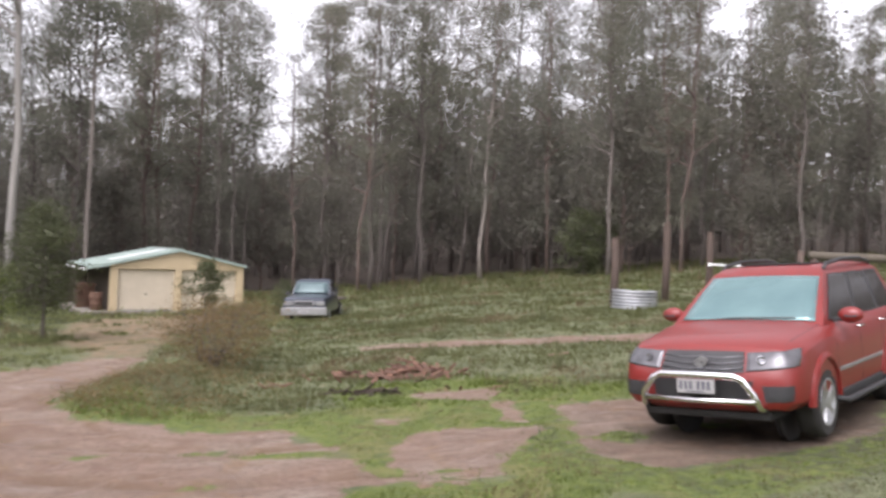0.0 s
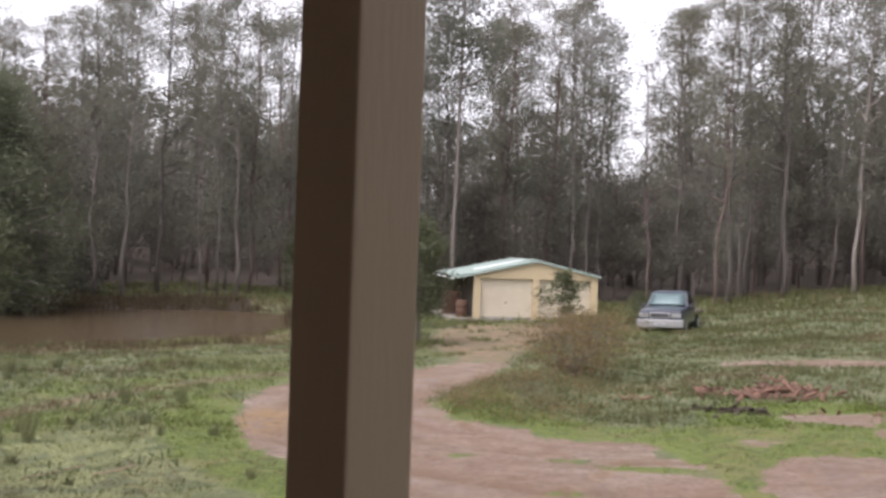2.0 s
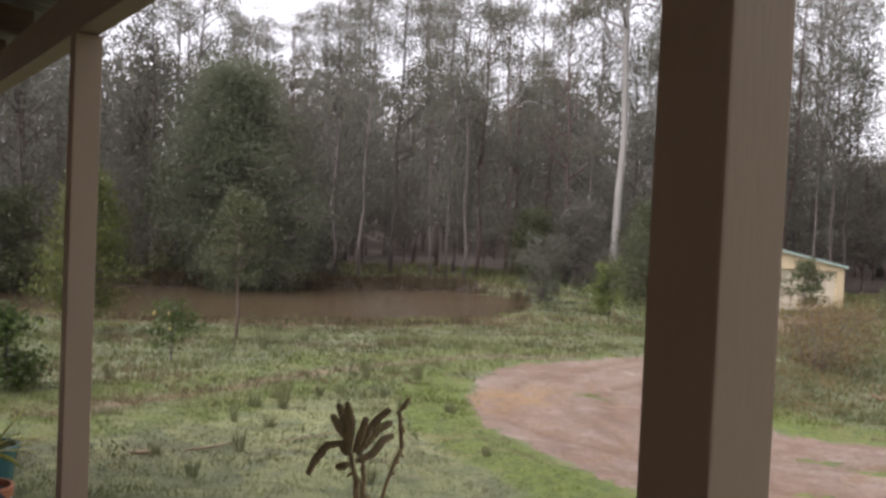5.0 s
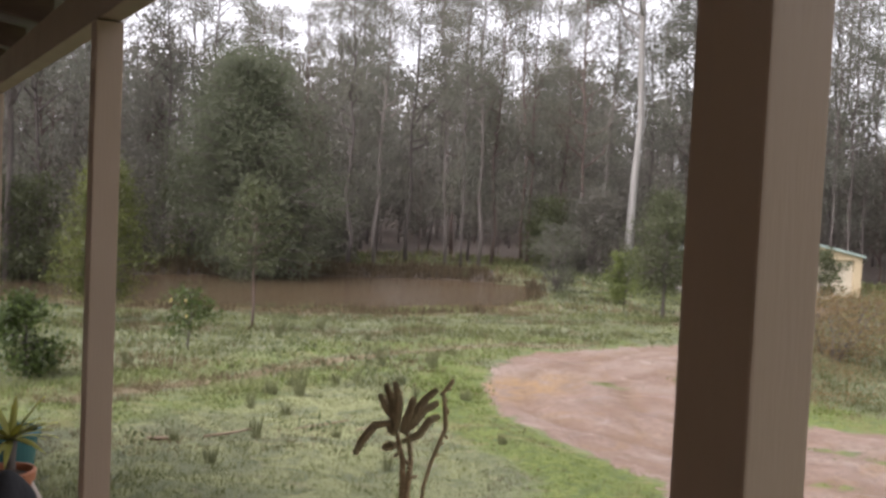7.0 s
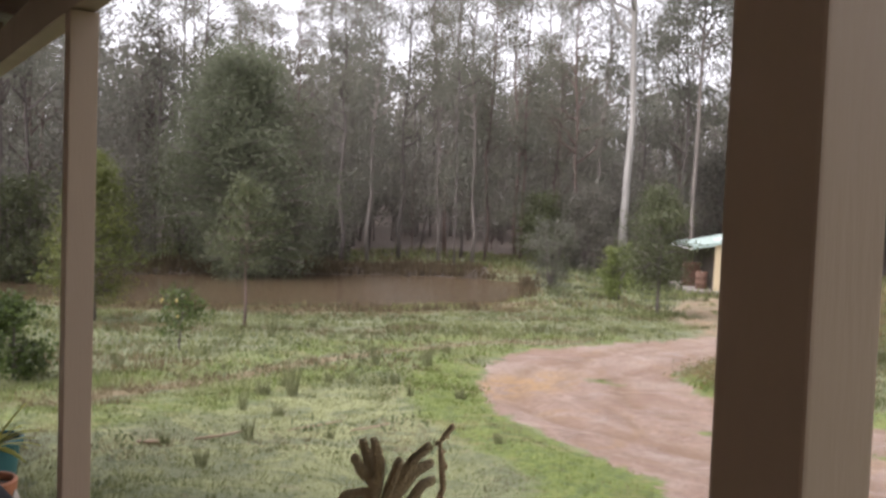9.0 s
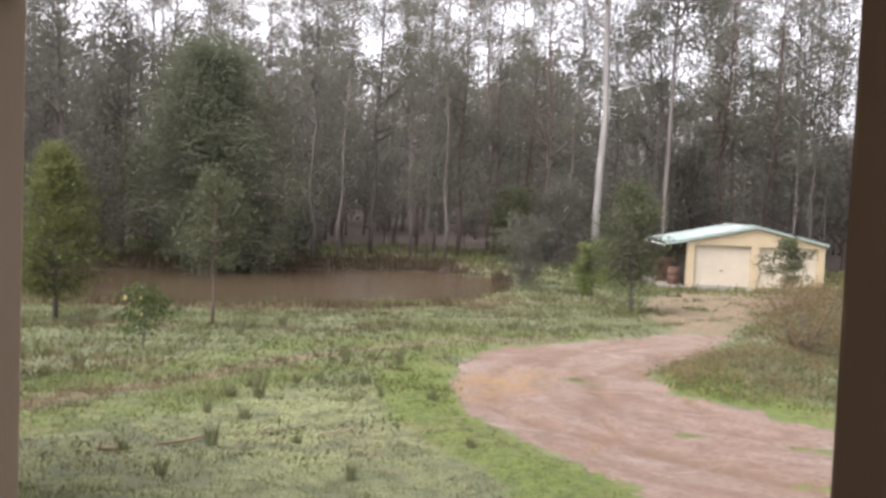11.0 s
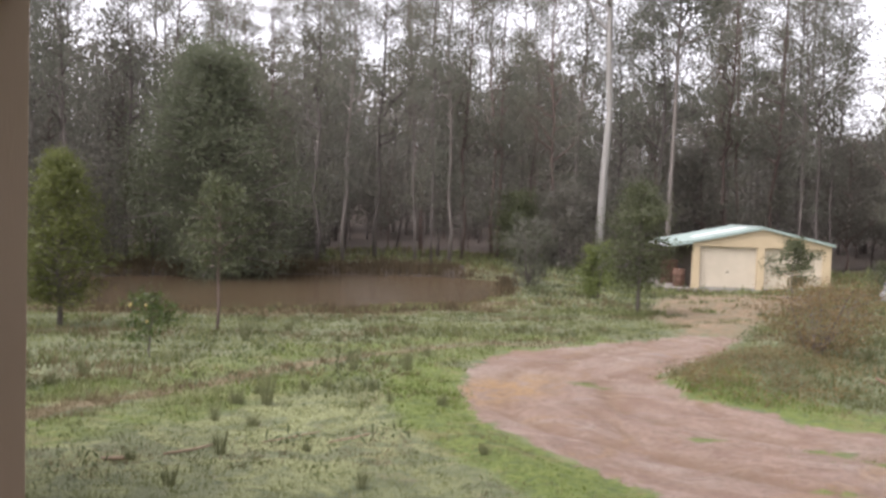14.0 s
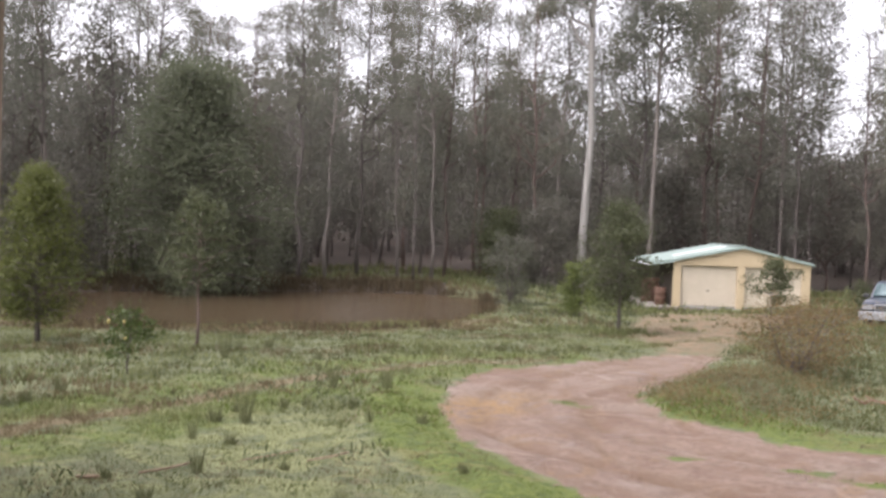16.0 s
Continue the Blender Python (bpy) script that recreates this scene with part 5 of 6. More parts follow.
# ---------------------------------------------------------------- tank, posts and rails by the woods
tx, ty = 5.95, 27.8
tank = thing("tank_garden_bed", pose(tx, ty, h(tx, ty) - 0.03), "round corrugated galvanised tank ring used as garden bed", "garden bed")
prof = [(0.69 + 0.032 * math.sin(k * math.pi / 3), 0.01 + k * 0.0167) for k in range(34)]
part("ring", lathe(prof + [(0.67, 0.567), (0.67, 0.40), (0.02, 0.40)], 48), M_GALV, tank, smooth=True)
part("soil", lathe([(0.665, 0.38), (0.665, 0.44), (0.3, 0.48)], 32), M_SOIL, tank)
v, f = leaf_quads(np.random.default_rng(3), [(0.1, 0.2, 0.55), (-0.2, 0.1, 0.52), (0.2, -0.25, 0.5)], 90, (0.16, 0.16, 0.1), 0.22, 0.02, -1.2)
ob = new("weeds", mesh_of("weeds", v, f, M_LEAF_YELLOW))
ob.parent = tank
for px, py, tall, r, lab in ((5.57, 29.15, 2.15, 0.13, "thick rust-red weathered timber post"), (7.22, 29.15, 2.5, 0.12, "thick rust-red weathered timber post"), (8.75, 29.6, 2.2, 0.11, "rust-red timber post carrying a pale pipe")):
    po = thing("timber_post", pose(px, py, h(px, py)), lab, "post", "old posts")
    part("shaft", tube([(0, 0, -0.3), (0.02, 0.01, tall * 0.5), (0, 0.02, tall - 0.04), (0, 0.02, tall)], [r * 1.1, r, r * 0.95, r * 0.85], 10), M_RUST, po, smooth=True)
    part("cap", lathe([(r * 0.86, tall + 0.001), (r * 0.8, tall + 0.03), (r * 0.3, tall + 0.035)], 10), M_RUST, po)
pipe = thing("pipe_rail", pose(8.75, 29.6, 0), "thin pale metal pipe rail between posts", "rail")
part("pipe", tube([(0.0, -0.14, 1.62), (1.2, -0.10, 1.60), (3.0, 0, 1.58)], 0.03, 8), M_SKYLIGHT, pipe, smooth=True)
part("end_cap", tube([(-0.03, -0.14, 1.56), (-0.03, -0.14, 1.68)], 0.045, 8), M_SKYLIGHT, pipe)
po = thing("timber_post", pose(11.75, 29.6, h(11.75, 29.6)), "rust-red timber post carrying a pale pipe", "post", "old posts")
part("shaft", tube([(0, 0, -0.3), (0, 0, 1.4)], [0.12, 0.10], 10), M_RUST, po, smooth=True)
rail = thing("timber_rail", pose(12.4, 30.5, 0), "long weathered timber rail on posts", "rail")
part("beam", tube([(0, 0, 2.05), (3, 0.6, 2.02), (6.5, 1.2, 2.0)], [0.14, 0.15, 0.13], 10), M_RAIL, rail, smooth=True)
for k, (a, b) in enumerate(((0.15, 0.03), (3.2, 0.62), (6.3, 1.15))):
    part("leg", tube([(a, b, h(12.4 + a, 30.5 + b) - 0.3), (a, b, 1.95)], [0.13, 0.11], 8), M_RUST, rail, smooth=True)


# ---------------------------------------------------------------- shrubs and saplings
BARK_S = M_BARK_DARK
bushy("conifer", (-17.45, 10.76), "small cone-shaped olive green sapling by the dam", "tree", 41, 3.6, 2.6, 0.14, BARK_S, M_LEAF_OLIVE, clumps=120, leaves=46, leaf_len=0.11, leaf_w=0.03, girth=0.06, gap=0.08, spire=True)
citrus = bushy("citrus_tree", (-12.54, 9.26), "small sparse citrus tree with pale fruit in grass", "tree", 42, 1.05, 1.05, 0.38, BARK_S, M_LEAF_CITRUS, clumps=14, leaves=26, leaf_len=0.085, leaf_w=0.04, girth=0.02, gap=0.13)
bushy("citrus_tree", (-11.69, 6.0), "bushy dark green citrus tree in the grass", "tree", 43, 1.08, 1.1, 0.12, BARK_S, M_LEAF_CITRUS, clumps=34, leaves=36, leaf_len=0.085, leaf_w=0.04, girth=0.025, gap=0.13)
lemon_rng = np.random.default_rng(9)
for k in range(4):
    bm = bmesh.new()
    bmesh.ops.create_icosphere(bm, subdivisions=2, radius=0.022)
    for v in bm.verts:
        v.co.z *= 1.25
    a = lemon_rng.uniform(0, 6.28)
    part("fruit", bm, M_LEMON, citrus, "pale yellow fruit", smooth=True).matrix_basis = pose(0.33 * math.cos(a), 0.33 * math.sin(a), lemon_rng.uniform(0.5, 0.9))
bushy("gum_sapling", (-14.71, 12.5), "spindly gum sapling with pale bare trunk", "tree", 44, 3.1, 1.75, 0.42, M_BARK_RED, M_LEAF_WATTLE, clumps=34, leaves=40, leaf_len=0.12, leaf_w=0.03, shape=0.8, girth=0.036, gap=0.12)
bushy("wattle_sapling", (-10.57, 24.01), "round-crowned dark green wattle sapling beside the drive", "tree", 45, 3.65, 2.3, 0.26, BARK_S, M_LEAF_WATTLE, clumps=70, leaves=60, leaf_len=0.12, leaf_w=0.035, girth=0.06, gap=0.13)
bushy("yellow_green_shrub", (-14.16, 28.94), "fresh yellow-green shrub near the dam", "shrub", 46, 2.1, 1.35, 0.15, BARK_S, M_LEAF_YELLOW, stems=2, clumps=36, leaves=50, leaf_len=0.13, leaf_w=0.04, girth=0.04, gap=0.14)
bushy("grey_shrub", (-18.6, 32.0), "grey-green feathery shrub at the dam's end", "shrub", 47, 2.9, 1.9, 0.03, BARK_S, M_LEAF_GREY, stems=4, clumps=40, leaves=36, leaf_len=0.2, leaf_w=0.03, girth=0.04, gap=0.13)
bushy("rusty_bush", (-4.35, 17.2), "wide rusty-brown bush with fine bare twigs", "shrub", 48, 1.28, 2.6, 0.12, BARK_S, M_LEAF_BROWN, stems=12, clumps=120, leaves=42, leaf_len=0.06, leaf_w=0.016, girth=0.014, gap=0.075)
bushy("garden_sapling", (-9.2, 35.2), "small leafy green sapling before the shed doors", "tree", 49, 2.35, 2.1, 0.26, BARK_S, M_LEAF_WATTLE, clumps=26, leaves=56, leaf_len=0.13, leaf_w=0.045, shape=0.8, girth=0.035, gap=0.085)
bushy("wattle_tree", azimuth(49.6, 40.5), "large dense dark green wattle across the dam", "tree", 50, 9.9, 8.6, 0.05, BARK_S, M_LEAF_GREYWATTLE, clumps=300, leaves=96, leaf_len=0.18, leaf_w=0.055, shape=0.72, girth=0.18, gap=0.075)
bushy("dark_shrub", (-6.3, 37.5), "dark green shrub in rough grass beside the shed", "shrub", 51, 1.3, 1.6, 0.02, BARK_S, M_LEAF_WATTLE, stems=3, clumps=24, leaves=50, leaf_len=0.12, leaf_w=0.04, girth=0.03, gap=0.16)
for k, (az, d, tall, wide) in enumerate(((57, 43, 5, 4.5), (53, 47, 6, 4), (44, 48, 4, 3), (30.5, 50, 4.2, 3.2), (28, 50, 5, 3), (-9, 52, 4, 3), (-20, 50, 5, 4), (62, 37, 4.5, 3.5))):
    bushy("forest_shrub", azimuth(az, d), "dim olive shrub at the forest edge", "shrub", 60 + k, tall, wide, 0.03, BARK_S, (M_LEAF_UNDER, M_LEAF_WATTLE)[k % 2], stems=3, clumps=54, leaves=46, leaf_len=0.24, leaf_w=0.07, girth=0.06, gap=0.12)["group"] = "forest shrubs"


# ---------------------------------------------------------------- grass
def grass_allowed(x, y, margin):
    ok = dirt_at(x, y) > margin
    ok &= inside_distance(POND, x, y) > 0.35
    ok &= (inside_distance(PATCHES[6], x, y) > 0) | (np.sin(x * 1.7 + y * 0.9) * np.sin(x * 0.8 - y * 1.6 + 1.0) + 0.3 * np.sin(9.1 * x + 7.7 * y) > 0.5)
    ca, sa = math.cos(radians(-31.25)), math.sin(radians(-31.25))
    lx, ly = (x + 15.69) * ca - (y - 42.67) * sa, (x + 15.69) * sa + (y - 42.67) * ca
    ok &= ~((lx > -1.7) & (lx < 6.7) & (ly > -1.4) & (ly < 6.2))
    return ok


def scatter(rng, n, r0, r1, margin, az0=-33, az1=66):
    r = np.sqrt(rng.uniform(r0 * r0, r1 * r1, n))
    a = np.radians(rng.uniform(az0, az1, n))
    x, y = -r * np.sin(a), r * np.cos(a)
    k = grass_allowed(x, y, margin + rng.normal(0, 0.12, n))
    return x[k], y[k]


def patchy(x, y, s, p=0.0):
    return np.sin(x * s + p) * np.sin(y * s * 1.13 + 1.7 * p) + 0.6 * np.sin(x * s * 2.3 - y * s * 1.7 + p) + 0.35 * np.sin(5.1 * s * x + 3.7 * s * y)


def blades(rng, x, y, per, tall, wide, spread, lean=0.45):
    """Pointed blades in tufts at the given feet."""
    n = len(x) * per
    X, Y = np.repeat(x, per) + rng.normal(0, spread, n), np.repeat(y, per) + rng.normal(0, spread, n)
    Z = np.repeat(height(x, y), per) - 0.01
    t = np.repeat(tall, per) * rng.uniform(0.5, 1.25, n)
    a = rng.uniform(0, 6.283, n)
    b = rng.uniform(0, 6.283, n)
    l = rng.uniform(0, lean, n) * t
    w = np.repeat(wide, per) / 2
    v = np.empty((n, 3, 3))
    v[:, 0] = np.c_[X - np.cos(a) * w, Y - np.sin(a) * w, Z]
    v[:, 1] = np.c_[X + np.cos(a) * w, Y + np.sin(a) * w, Z]
    v[:, 2] = np.c_[X + np.cos(b) * l, Y + np.sin(b) * l, Z + t]
    return v


def grass():
    rng = np.random.default_rng(21)
    allv, idx = [], []
    for n, r0, r1, t0, t1, w0, w1, per, sp in ((30000, 5.0, 14, 0.02, 0.06, 0.007, 0.014, 6, 0.05), (24000, 12, 27, 0.04, 0.12, 0.014, 0.028, 6, 0.09), (13000, 25, 44, 0.06, 0.17, 0.035, 0.06, 6, 0.16), (7000, 42, 62, 0.15, 0.36, 0.06, 0.11, 5, 0.3)):
        x, y = scatter(rng, n, r0, r1, 0.12)
        bare = (np.hypot(x, y) > 33) & (np.degrees(np.arctan2(-x, y)) > 34) & (inside_distance(POND, x, y) < 6)
        x, y = x[~bare], y[~bare]
        d = dirt_at(x, y)
        lush = ((np.abs(d - 0.5) < 0.75) | (np.hypot((x - 0.4) / 2.2, (y - 9.8) / 2.8) < 1)) & (np.hypot(x, y) < 15)
        lush |= (np.abs(line_distance(STRAW, x, y) - 0.9) < 0.5 + 0.4 * patchy(x, y, 0.7, 3.0)) & (rng.uniform(0, 1, len(x)) < 0.5)
        pt = patchy(x, y, 0.9) + rng.normal(0, 0.5, len(x))
        dry = (line_distance(STRAW, x, y) < 0.35 + 0.2 * pt) | ((inside_distance(POND, x, y) < 4.0) & (pt > -0.5)) | (pt > 0.8)
        pale = (pt < -0.1) & (x < -4.5)
        mat = np.where(dry, 3, np.where(lush, 1, np.where(pale, 2, 0)))
        mat = np.where((np.abs(np.degrees(np.arctan2(-x, y)) - 26.5) < 4) & (np.hypot(x, y) > 27 + 3 * pt) & (pt > 0), 4, mat)
        tall = rng.uniform(t0, t1, len(x)) * np.where(lush, 0.7, 1.0) * np.where(patchy(x, y, 0.6, 2.0) > 0.7, 1.7, 1.0)
        allv.append(blades(rng, x, y, per, tall, rng.uniform(w0, w1, len(x)), sp, 0.8))
        idx.append(np.repeat(mat, per))
    v = np.concatenate(allv).reshape(-1, 3)
    m = len(v) // 3
    me = mesh_of("grass", v, [(3 * k, 3 * k + 1, 3 * k + 2) for k in range(m)], [M_GRASS, M_GRASS_LUSH, M_GRASS_PALE, M_GRASS_DRY, M_LEAF_WATTLE], index=np.concatenate(idx).astype(np.int32))
    tagged(new("grass", me), "short wet paddock grass, pale, lush and dry in patches", "grass", kind="stuff")
    # dead reeds round the dam
    rng = np.random.default_rng(22)
    x, y = rng.uniform(-42, -13, 26000), rng.uniform(8, 46, 26000)
    s = inside_distance(POND, x, y)
    far_side = np.hypot(x, y) > 33
    near_end = np.degrees(np.arctan2(-x, y)) < 34.5
    k = (s > 0.05) & ~(near_end & (s > 0.5)) & (s < np.where(far_side, 4.5, 3.2)) & (rng.uniform(0, 1, len(x)) < np.where(far_side, 1.0, 0.9))
    x, y, far_side = x[k], y[k], far_side[k]
    tall = np.where(far_side, rng.uniform(0.2, 0.55, len(x)), rng.uniform(0.08, 0.22, len(x))) * np.clip(1 + 0.5 * patchy(x, y, 0.8), 0.4, 1.6)
    v = blades(rng, x, y, 4, tall, np.where(far_side, 0.06, 0.04), 0.12, 0.5).reshape(-1, 3)
    me = mesh_of("reeds", v, [(3 * q, 3 * q + 1, 3 * q + 2) for q in range(len(v) // 3)], M_REED)
    tagged(new("reeds", me), "brown dead reeds and sedge along the dam's bank", "reeds", kind="stuff")
    # dead brush over the mound and rough herbs on the right-hand paddock
    rng = np.random.default_rng(23)
    cx, cy = rng.normal(-4.45, 0.7, 420), rng.normal(13.9, 1.7, 420)
    on = dirt_at(cx, cy) > 0.12
    cx, cy = cx[on], cy[on]
    cz = height(cx, cy)
    v, f = leaf_quads(rng, np.c_[cx, cy, cz + 0.05], 44, (0.14, 0.14, 0.05), 0.06, 0.014, 0.0)
    me = mesh_of("dead_brush", v, f, [M_LEAF_BROWN, M_RUSH], index=[int(q) for q in (rng.uniform(0, 1, len(f)) > 0.55)])
    tagged(new("dead_brush", me), "tangled grey-brown creeping brush over a low mound", "brush", kind="stuff")
    x, y = scatter(rng, 1700, 9, 40, 0.3, -33, 64)
    keep = patchy(x, y, 0.5, 1.0) > np.where(x < -7, 0.45, 0.0)
    x, y = x[keep], y[keep]
    v, f = leaf_quads(rng, np.c_[x, y, height(x, y) + 0.07], 26, (0.15, 0.15, 0.06), 0.11, 0.02, -0.9)
    me = mesh_of("paddock_weeds", v, f, M_WEED)
    tagged(new("paddock_weeds", me), "rough dark green weeds through the paddock", "weeds", kind="stuff")


grass()


def tussock(seed, tall, n):
    rng = np.random.default_rng(seed)
    root = thing("rush_tussock", Matrix(), "dark green rush tussock standing in short grass", "tussock", "rush tussocks")
    v = []
    for _ in range(n):
        a, b = rng.uniform(0, 6.28), rng.uniform(0, 6.28)
        o = np.array((math.cos(a), math.sin(a), 0)) * rng.uniform(0, 0.06) + np.array((0, 0, -0.03))
        t = tall * rng.uniform(0.5, 1.1)
        lean = rng.uniform(0.02, 0.24)
        d = np.array((math.cos(a) * lean, math.sin(a) * lean, 1.0)) * t
        s = np.array((math.cos(b), math.sin(b), 0)) * 0.0018
        v += [o - s, o + s, o + d * 0.6 + s * 0.8, o + d + np.array((math.cos(a), math.sin(a), -0.4)) * 0.02, o + d * 0.6 - s * 0.8]
    ob = new("blade_clump", mesh_of("blade_clump", v, [(5 * k, 5 * k + 1, 5 * k + 2, 5 * k + 3, 5 * k + 4) for k in range(n)], M_RUSH))
    ob.parent = root
    return root


TUSS = [tussock(70, 0.5, 110), tussock(71, 0.30, 80), tussock(72, 0.2, 90)]
spots = [(-8.46, 7.85, 0, 1.05), (-8.75, 7.62, 2, 1.4), (-8.94, 11.24, 1, 1.2), (-8.26, 6.88, 1, 0.9), (-7.17, 6.01, 1, 1.1), (-7.43, 8.93, 1, 0.8), (-8.73, 8.79, 2, 1.1), (-8.51, 8.99, 1, 0.9),
         (-8.1, 9.42, 2, 1.0), (-9.3, 11.72, 1, 0.9), (-9.67, 12.76, 2, 1.1), (-10.94, 11.94, 2, 1.0), (-5.08, 7.41, 2, 0.8), (-7.53, 5.28, 2, 1.0), (-6.52, 4.92, 1, 0.8), (-11.33, 6.83, 2, 1.3), (-11.69, 7.55, 1, 0.8),
         (-5.37, 5.96, 1, 0.8), (-12.0, 13.1, 2, 1.3), (-13.97, 13.75, 2, 1.6), (1.98, 14.8, 0, 1.0), (-7.9, 7.1, 2, 1.0), (-9.0, 8.2, 2, 0.8), (-6.6, 6.6, 2, 0.7)]
trng = np.random.default_rng(31)
for r0, r1, n in ((11, 20, 30), (20, 34, 44), (34, 48, 34)):
    xs, ys = scatter(trng, n, r0, r1, 0.4, -28, 60)
    for a, b in zip(xs, ys):
        spots.append((float(a), float(b), int(trng.integers(0, 3)), float(trng.uniform(0.6, 1.2))))
for x, y, k, s in spots:
    c = fresh(TUSS[k], used_names, Matrix())
    c.matrix_basis = Matrix.Translation((x, y, h(x, y))) @ Matrix.Rotation(float(trng.uniform(0, 6.28)), 4, 'Z') @ Matrix.Scale(s, 4)

# ---------------------------------------------------------------- debris
drng = np.random.default_rng(33)


def heap(at, label, n, rx, ry, tall, size, mat, name, piece):
    root = thing(name, pose(at[0], at[1], h(*at)), label, "debris")
    bm = bmesh.new()
    loft([[(-0.5, -0.12, -0.03), (0.5, -0.16, -0.03), (0.5, 0.14, -0.03), (-0.5, 0.10, -0.03)], [(-0.46, -0.10, 0.03), (0.48, -0.12, 0.05), (0.5, 0.12, 0.03), (-0.45, 0.12, 0.06)]], bm)
    first = part(piece, bm, mat, root)
    for i in range(n):
        o = first if i == 0 else new(piece, first.data)
        o.parent = root
        x, y = drng.normal(0, rx), drng.normal(0, ry)
        z = h(at[0] + x, at[1] + y) - h(*at) + 0.02 + tall * math.exp(-(x / rx) ** 2 - (y / ry) ** 2) * drng.uniform(0, 1)
        o.matrix_basis = pose(x, y, z, drng.normal(0, 22), drng.normal(0, 18), drng.uniform(0, 360)) @ Matrix.Diagonal((size * drng.uniform(0.5, 1.3), size * drng.uniform(0.5, 1.2), size * drng.uniform(0.6, 1.2), 1))
    return root


heap((-0.50, 15.0), "heap of broken red-brown bark in grass", 110, 0.40, 0.35, 0.30, 0.30, M_BARKCHIP, "bark_heap", "bark_piece")
heap((-1.65, 15.3), "low heap of broken red-brown bark in grass", 30, 0.30, 0.28, 0.08, 0.26, M_BARKCHIP, "bark_heap", "bark_piece")
heap((-2.63, 14.45), "few red-brown bark slabs lying in grass", 8, 0.16, 0.1, 0.05, 0.25, M_BARKCHIP, "bark_heap", "bark_piece")
heap((0.6, 13.3), "few scraps of bark on bare sand", 10, 0.3, 0.15, 0.03, 0.16, M_BARKCHIP, "bark_heap", "bark_piece")
heap((-1.05, 13.1), "dark sodden ash and sticks in grass", 34, 0.3, 0.14, 0.04, 0.22, M_SOIL, "ash_heap", "charred_stick")
for ax, ay, bx, by, r in ((-7.48, 5.60, -7.40, 6.15, 0.014), (-7.2, 6.6, -6.9, 7.1, 0.008), (-7.7, 5.1, -7.45, 5.15, 0.02), (2.0, 16.5, 2.4, 16.7, 0.03), (-6.6, 6.9, -6.4, 7.3, 0.01)):
    st = thing("fallen_stick", pose(ax, ay, h(ax, ay)), "grey-brown fallen stick lying in grass", "stick", "fallen sticks")
    dx, dy = bx - ax, by - ay
    part("stem", tube([(0, 0, 0.015), (dx * 0.5, dy * 0.5 + 0.01, h(ax + dx / 2, ay + dy / 2) - h(ax, ay) + 0.03), (dx, dy, h(bx, by) - h(ax, ay) + 0.05)], [r * 0.7, r, r * 0.9], 7), M_STICK, st, smooth=True)
    part("twig", tube([(dx * 0.6, dy * 0.6, h(ax + dx * 0.6, ay + dy * 0.6) - h(ax, ay) + 0.03), (dx * 0.75 + 0.05, dy * 0.75, h(ax + dx * 0.75, ay + dy * 0.75) - h(ax, ay) + 0.06)], [r * 0.5, r * 0.3], 5), M_STICK, st)
# stones and gravel on the bare clay
verts, faces = [], []
for i in range(2600):
    r = math.sqrt(drng.uniform(6.0 ** 2, 20 ** 2))
    a = radians(drng.uniform(-30, 50))
    x, y = -r * math.sin(a), r * math.cos(a)
    if float(dirt_at(np.array([x]), np.array([y]))[0]) > 0.05:
        continue
    s = drng.uniform(0.004, 0.013)
    o = len(verts)
    z = h(x, y)
    verts += [(x - s, y, z), (x, y - s, z), (x + s, y, z), (x, y + s, z), (x + drng.normal(0, 0.3) * s, y, z + s * 0.8)]
    faces += [(o, o + 1, o + 4), (o + 1, o + 2, o + 4), (o + 2, o + 3, o + 4), (o + 3, o, o + 4)]
tagged(new("gravel", mesh_of("gravel", verts, faces, M_STICK)), "loose pale gravel on the wet clay drive", "gravel", kind="stuff")

# ---------------------------------------------------------------- plants on the verandah
paw = thing("kangaroo_paw", pose(-0.580, 0.250, FLOOR_Z), "kangaroo paw with brown felted flowers on tall stems", "plant")
PX = 0.0001065
HEAD = Vector((0.0, 0.0, 1.669 - FLOOR_Z))
RIGHT = Vector((0.794, 0.607, 0))
AWAY = Vector((-0.607, 0.794, 0))
prng = np.random.default_rng(8)


def paw_point(x, y, depth=0.0):
    return HEAD + RIGHT * ((x - 420) * PX) + Vector((0, 0, -(y - 500) * PX)) + AWAY * depth


flowers = [[(415, 490), (425, 400), (432, 290), (408, 190)], [(404, 420), (385, 300), (358, 215)], [(392, 400), (362, 330), (335, 258)], [(450, 480), (482, 380), (512, 270)],
           [(470, 500), (522, 370), (575, 300), (635, 250)], [(500, 460), (562, 372), (642, 335)], [(460, 535), (545, 505), (600, 432), (652, 420)],
           [(400, 430), (300, 450), (238, 530), (203, 605)], [(420, 555), (352, 585)], [(415, 500), (368, 445)], [(418, 430), (405, 350)]]
for fl in flowers:
    d1 = float(prng.normal(0, 0.008))
    n = len(fl)
    pts, rad = [], []
    for i in range(13):
        t = i / 12 * (n - 1)
        k = min(int(t), n - 2)
        x = fl[k][0] + (fl[k + 1][0] - fl[k][0]) * (t - k)
        y = fl[k][1] + (fl[k + 1][1] - fl[k][1]) * (t - k)
        pts.append(paw_point(x, y, d1 * i / 12))
        rad.append(PX * (9 + 15 * math.sin(math.pi * min(1, 0.12 + i / 12 * 0.80)) + (3 if i > 9 else 0) + prng.normal(0, 0.8)))
    part("flower", tube(pts, rad, 9), M_PAW, paw, "brown felted tubular flower", smooth=True)
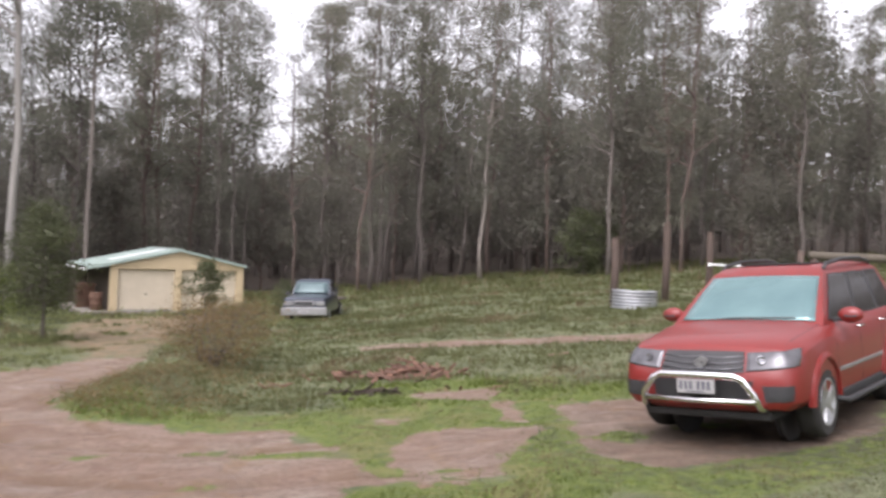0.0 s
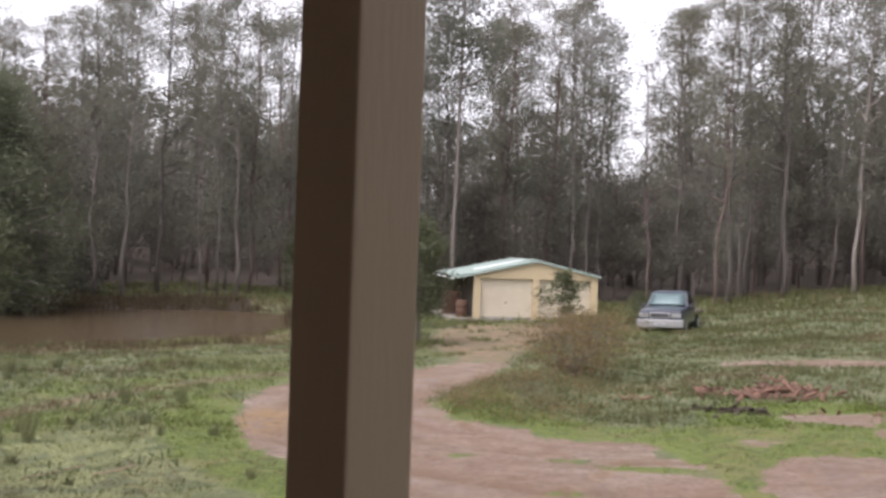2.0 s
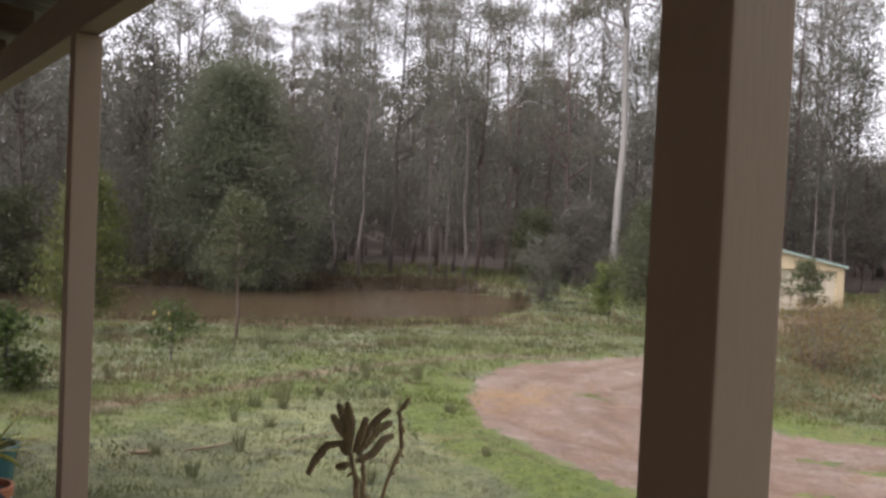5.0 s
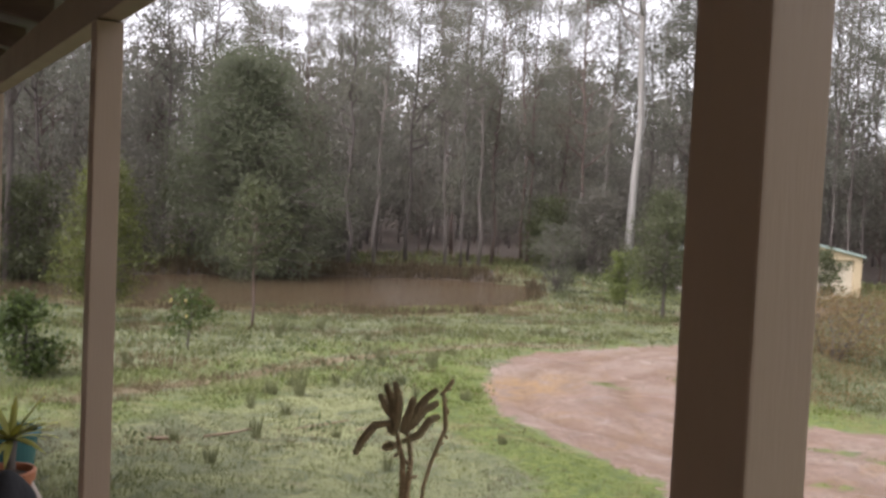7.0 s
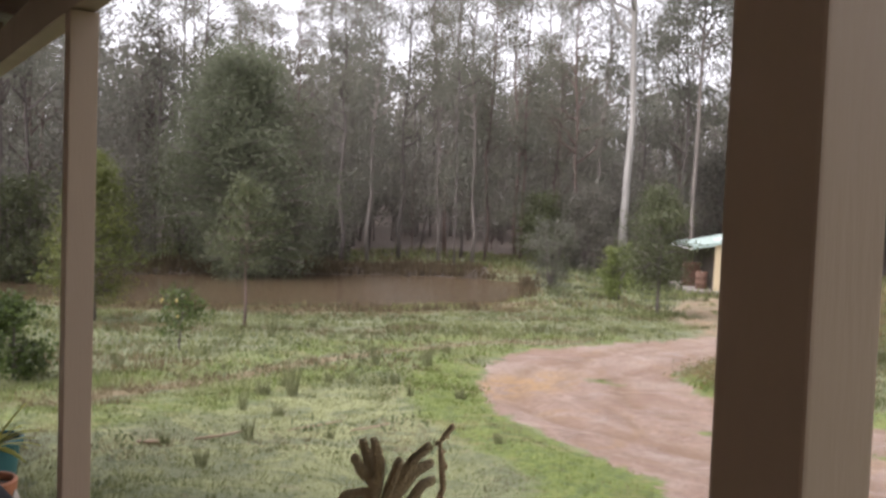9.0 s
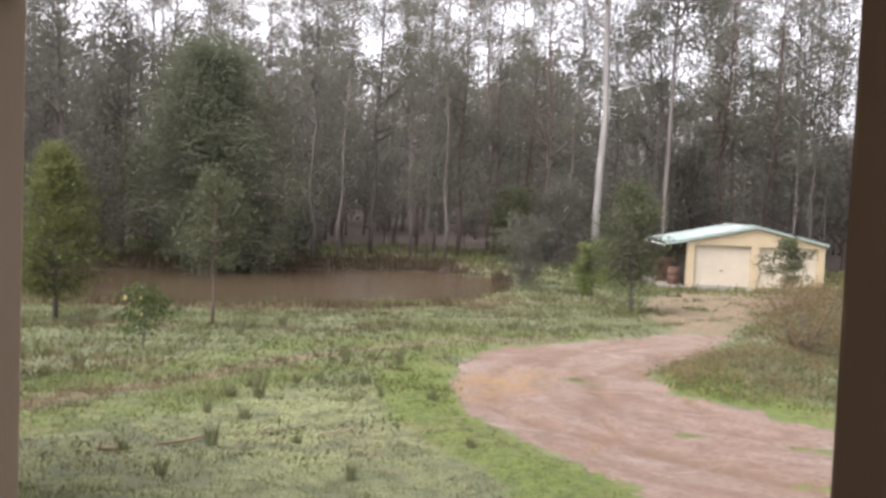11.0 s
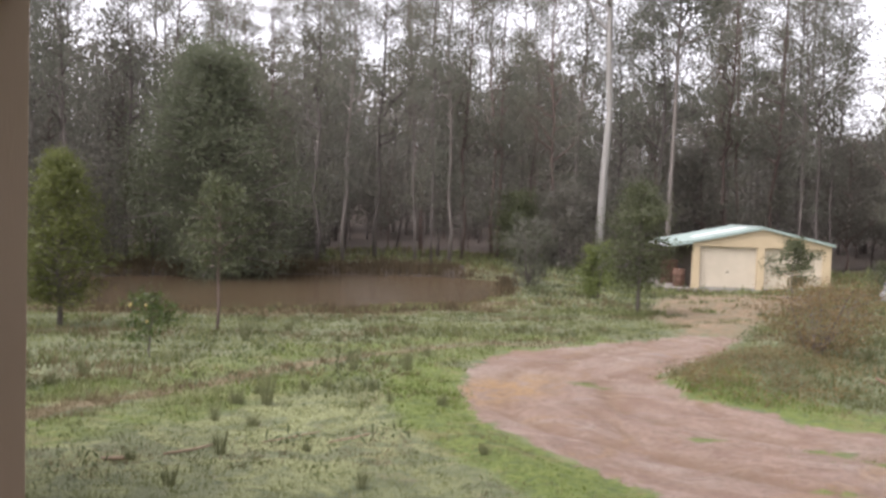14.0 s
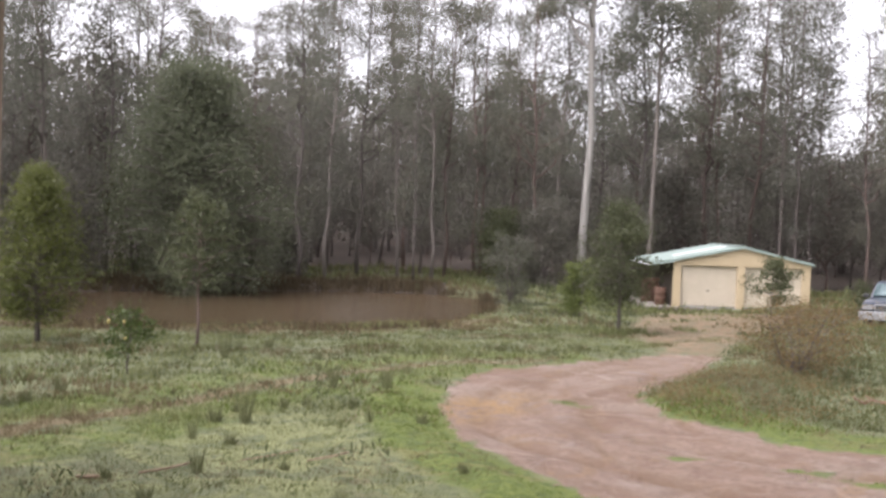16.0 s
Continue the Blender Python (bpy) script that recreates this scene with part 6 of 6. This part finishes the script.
for pts in ([(425, 500), (440, 580), (462, 650), (466, 790), (480, 4000), (440, 12000)], [(490, 520), (505, 640), (500, 745), (490, 830), (520, 4000), (470, 12000)]):
    line = [paw_point(*p, 0.004) for p in pts]
    part("stem", tube(line, [PX * 13, PX * 15, PX * 17, PX * 18, PX * 24, PX * 30], 8), M_PAWSTEM, paw, smooth=True)
spear = [(705, 135), (668, 190), (655, 215), (664, 300), (674, 430), (642, 520), (602, 640), (565, 790), (420, 2500), (470, 12000)]
part("stem", tube([paw_point(420 + (p[0] - 420) * 1.1, p[1] + 150, 0.055 if p[1] < 3000 else 0.02) for p in spear], [PX * q for q in (14, 12, 9, 15, 15, 12, 11, 11, 14, 28)], 8), M_PAWSTEM, paw, "thin dry flower spike", smooth=True)
for x, y, dx, dy in ((690, 150, 20, -18), (650, 205, -14, 30), (680, 185, 14, 8), (660, 245, 20, 25), (676, 300, 12, 50), (672, 380, 12, 20), (676, 470, 12, 30), (650, 520, 18, 10), (640, 585, -12, 20), (440, 600, -30, 30), (505, 735, 40, 0), (455, 690, 20, 40), (480, 640, 18, 30)):
    far, down = (0.055, 150) if x > 600 else (0.0, 0)
    x = 420 + (x - 420) * (1.1 if x > 600 else 1.0)
    part("bract", tube([paw_point(x, y + down, far), paw_point(x + dx * 0.6, y + dy * 0.6 + down, far + 0.002), paw_point(x + dx, y + dy + down, far + 0.004)], [PX * 6, PX * 11, PX * 4], 6), M_PAWSTEM, paw, smooth=True)
for k in range(16):
    a = k * 2.4
    o = Vector((math.cos(a) * 0.05, math.sin(a) * 0.05, 0.27))
    e = o + Vector((math.cos(a) * 0.16, math.sin(a) * 0.16, 0.45))
    part("leaf", loft([[o + Vector((-math.sin(a) * 0.01, math.cos(a) * 0.01, 0)), o + Vector((math.sin(a) * 0.01, -math.cos(a) * 0.01, 0)), o + Vector((math.cos(a) * 0.004, math.sin(a) * 0.004, 0))],
                       [(o + e) / 2 + Vector((-math.sin(a) * 0.013, math.cos(a) * 0.013, 0.06)), (o + e) / 2 + Vector((math.sin(a) * 0.013, -math.cos(a) * 0.013, 0.06)), (o + e) / 2 + Vector((math.cos(a) * 0.004, math.sin(a) * 0.004, 0.06))],
                       [e + Vector((-math.sin(a) * 0.002, math.cos(a) * 0.002, 0)), e + Vector((math.sin(a) * 0.002, -math.cos(a) * 0.002, 0)), e + Vector((0.001, 0, 0))]]), M_RUSH, paw)


def pot(name, at, label, r, tall, mat, rim):
    root = thing(name, pose(*at), label, "pot")
    part("bowl", lathe([(r * 0.68, 0), (r * 0.72, 0.005), (r * 0.95, tall - rim), (r * 1.05, tall - rim), (r * 1.08, tall - 0.005), (r * 1.04, tall), (r * 0.94, tall), (r * 0.90, tall - 0.05), (0.01, tall - 0.05)], 32), mat, root, smooth=False)
    part("soil", lathe([(r * 0.895, tall - 0.048), (r * 0.85, tall - 0.03), (0.02, tall - 0.022)], 24), M_SOIL, root)
    return root


pot("plant_pot", (-0.580, 0.250, FLOOR_Z), "plain terracotta pot on the verandah floor", 0.17, 0.28, M_TERRA, 0.05)
pot("terracotta_pot", (-4.53, 2.07, FLOOR_Z), "orange terracotta pot on the verandah floor", 0.125, 0.28, M_TERRA, 0.05)
pot("teal_pot", (-5.03, 2.36, FLOOR_Z), "glossy teal glazed pot behind the yucca", 0.135, 0.34, M_TEAL, 0.04)
yuc = thing("yucca", pose(-4.50, 2.07, FLOOR_Z + 0.235), "small yucca with yellow-green strap leaves in terracotta pot", "plant")
part("trunk", tube([(0, 0, 0), (0.01, 0.0, 0.10), (0.0, 0.01, 0.22)], [0.030, 0.022, 0.024], 9), M_BARK_PALE, yuc, smooth=True)
yrng = np.random.default_rng(12)
for k in range(26):
    a, up, ln = k * 2.399, yrng.uniform(0.05, 1.1), yrng.uniform(0.2, 0.30)
    d = Vector((math.cos(a) * math.cos(up), math.sin(a) * math.cos(up), math.sin(up)))
    s = Vector((-math.sin(a), math.cos(a), 0))
    o = Vector((0, 0, 0.20))
    rings = []
    for t, w in ((0, 0.010), (0.35, 0.019), (0.7, 0.014), (1.0, 0.001)):
        c = o + d * ln * t + Vector((0, 0, -0.09 * t * t * math.cos(up)))
        n = d.cross(s)
        rings.append([c - s * w, c + n * 0.004, c + s * w, c - n * 0.002])
    part("leaf", loft(rings), M_YUCCA, yuc)
cloth = thing("black_bag", pose(-4.36, 1.99, FLOOR_Z), "crumpled black bag beside the pots", "bag")
bm = bmesh.new()
bmesh.ops.create_icosphere(bm, subdivisions=3, radius=0.12)
for v in bm.verts:
    q = noise.noise(v.co * 9) * 0.03
    v.co = Vector((v.co.x * (1 - v.co.z * 2.2), v.co.y * (1 - v.co.z * 2.2), (v.co.z + 0.12) * 1.35)) + v.co.normalized() * q
    v.co.z = max(v.co.z, 0)
part("sack", bm, M_BLACKTHING, cloth, smooth=True)
part("tie", lathe([(0.035, 0.26), (0.042, 0.275), (0.035, 0.29)], 12), M_BLACKPLASTIC, cloth)
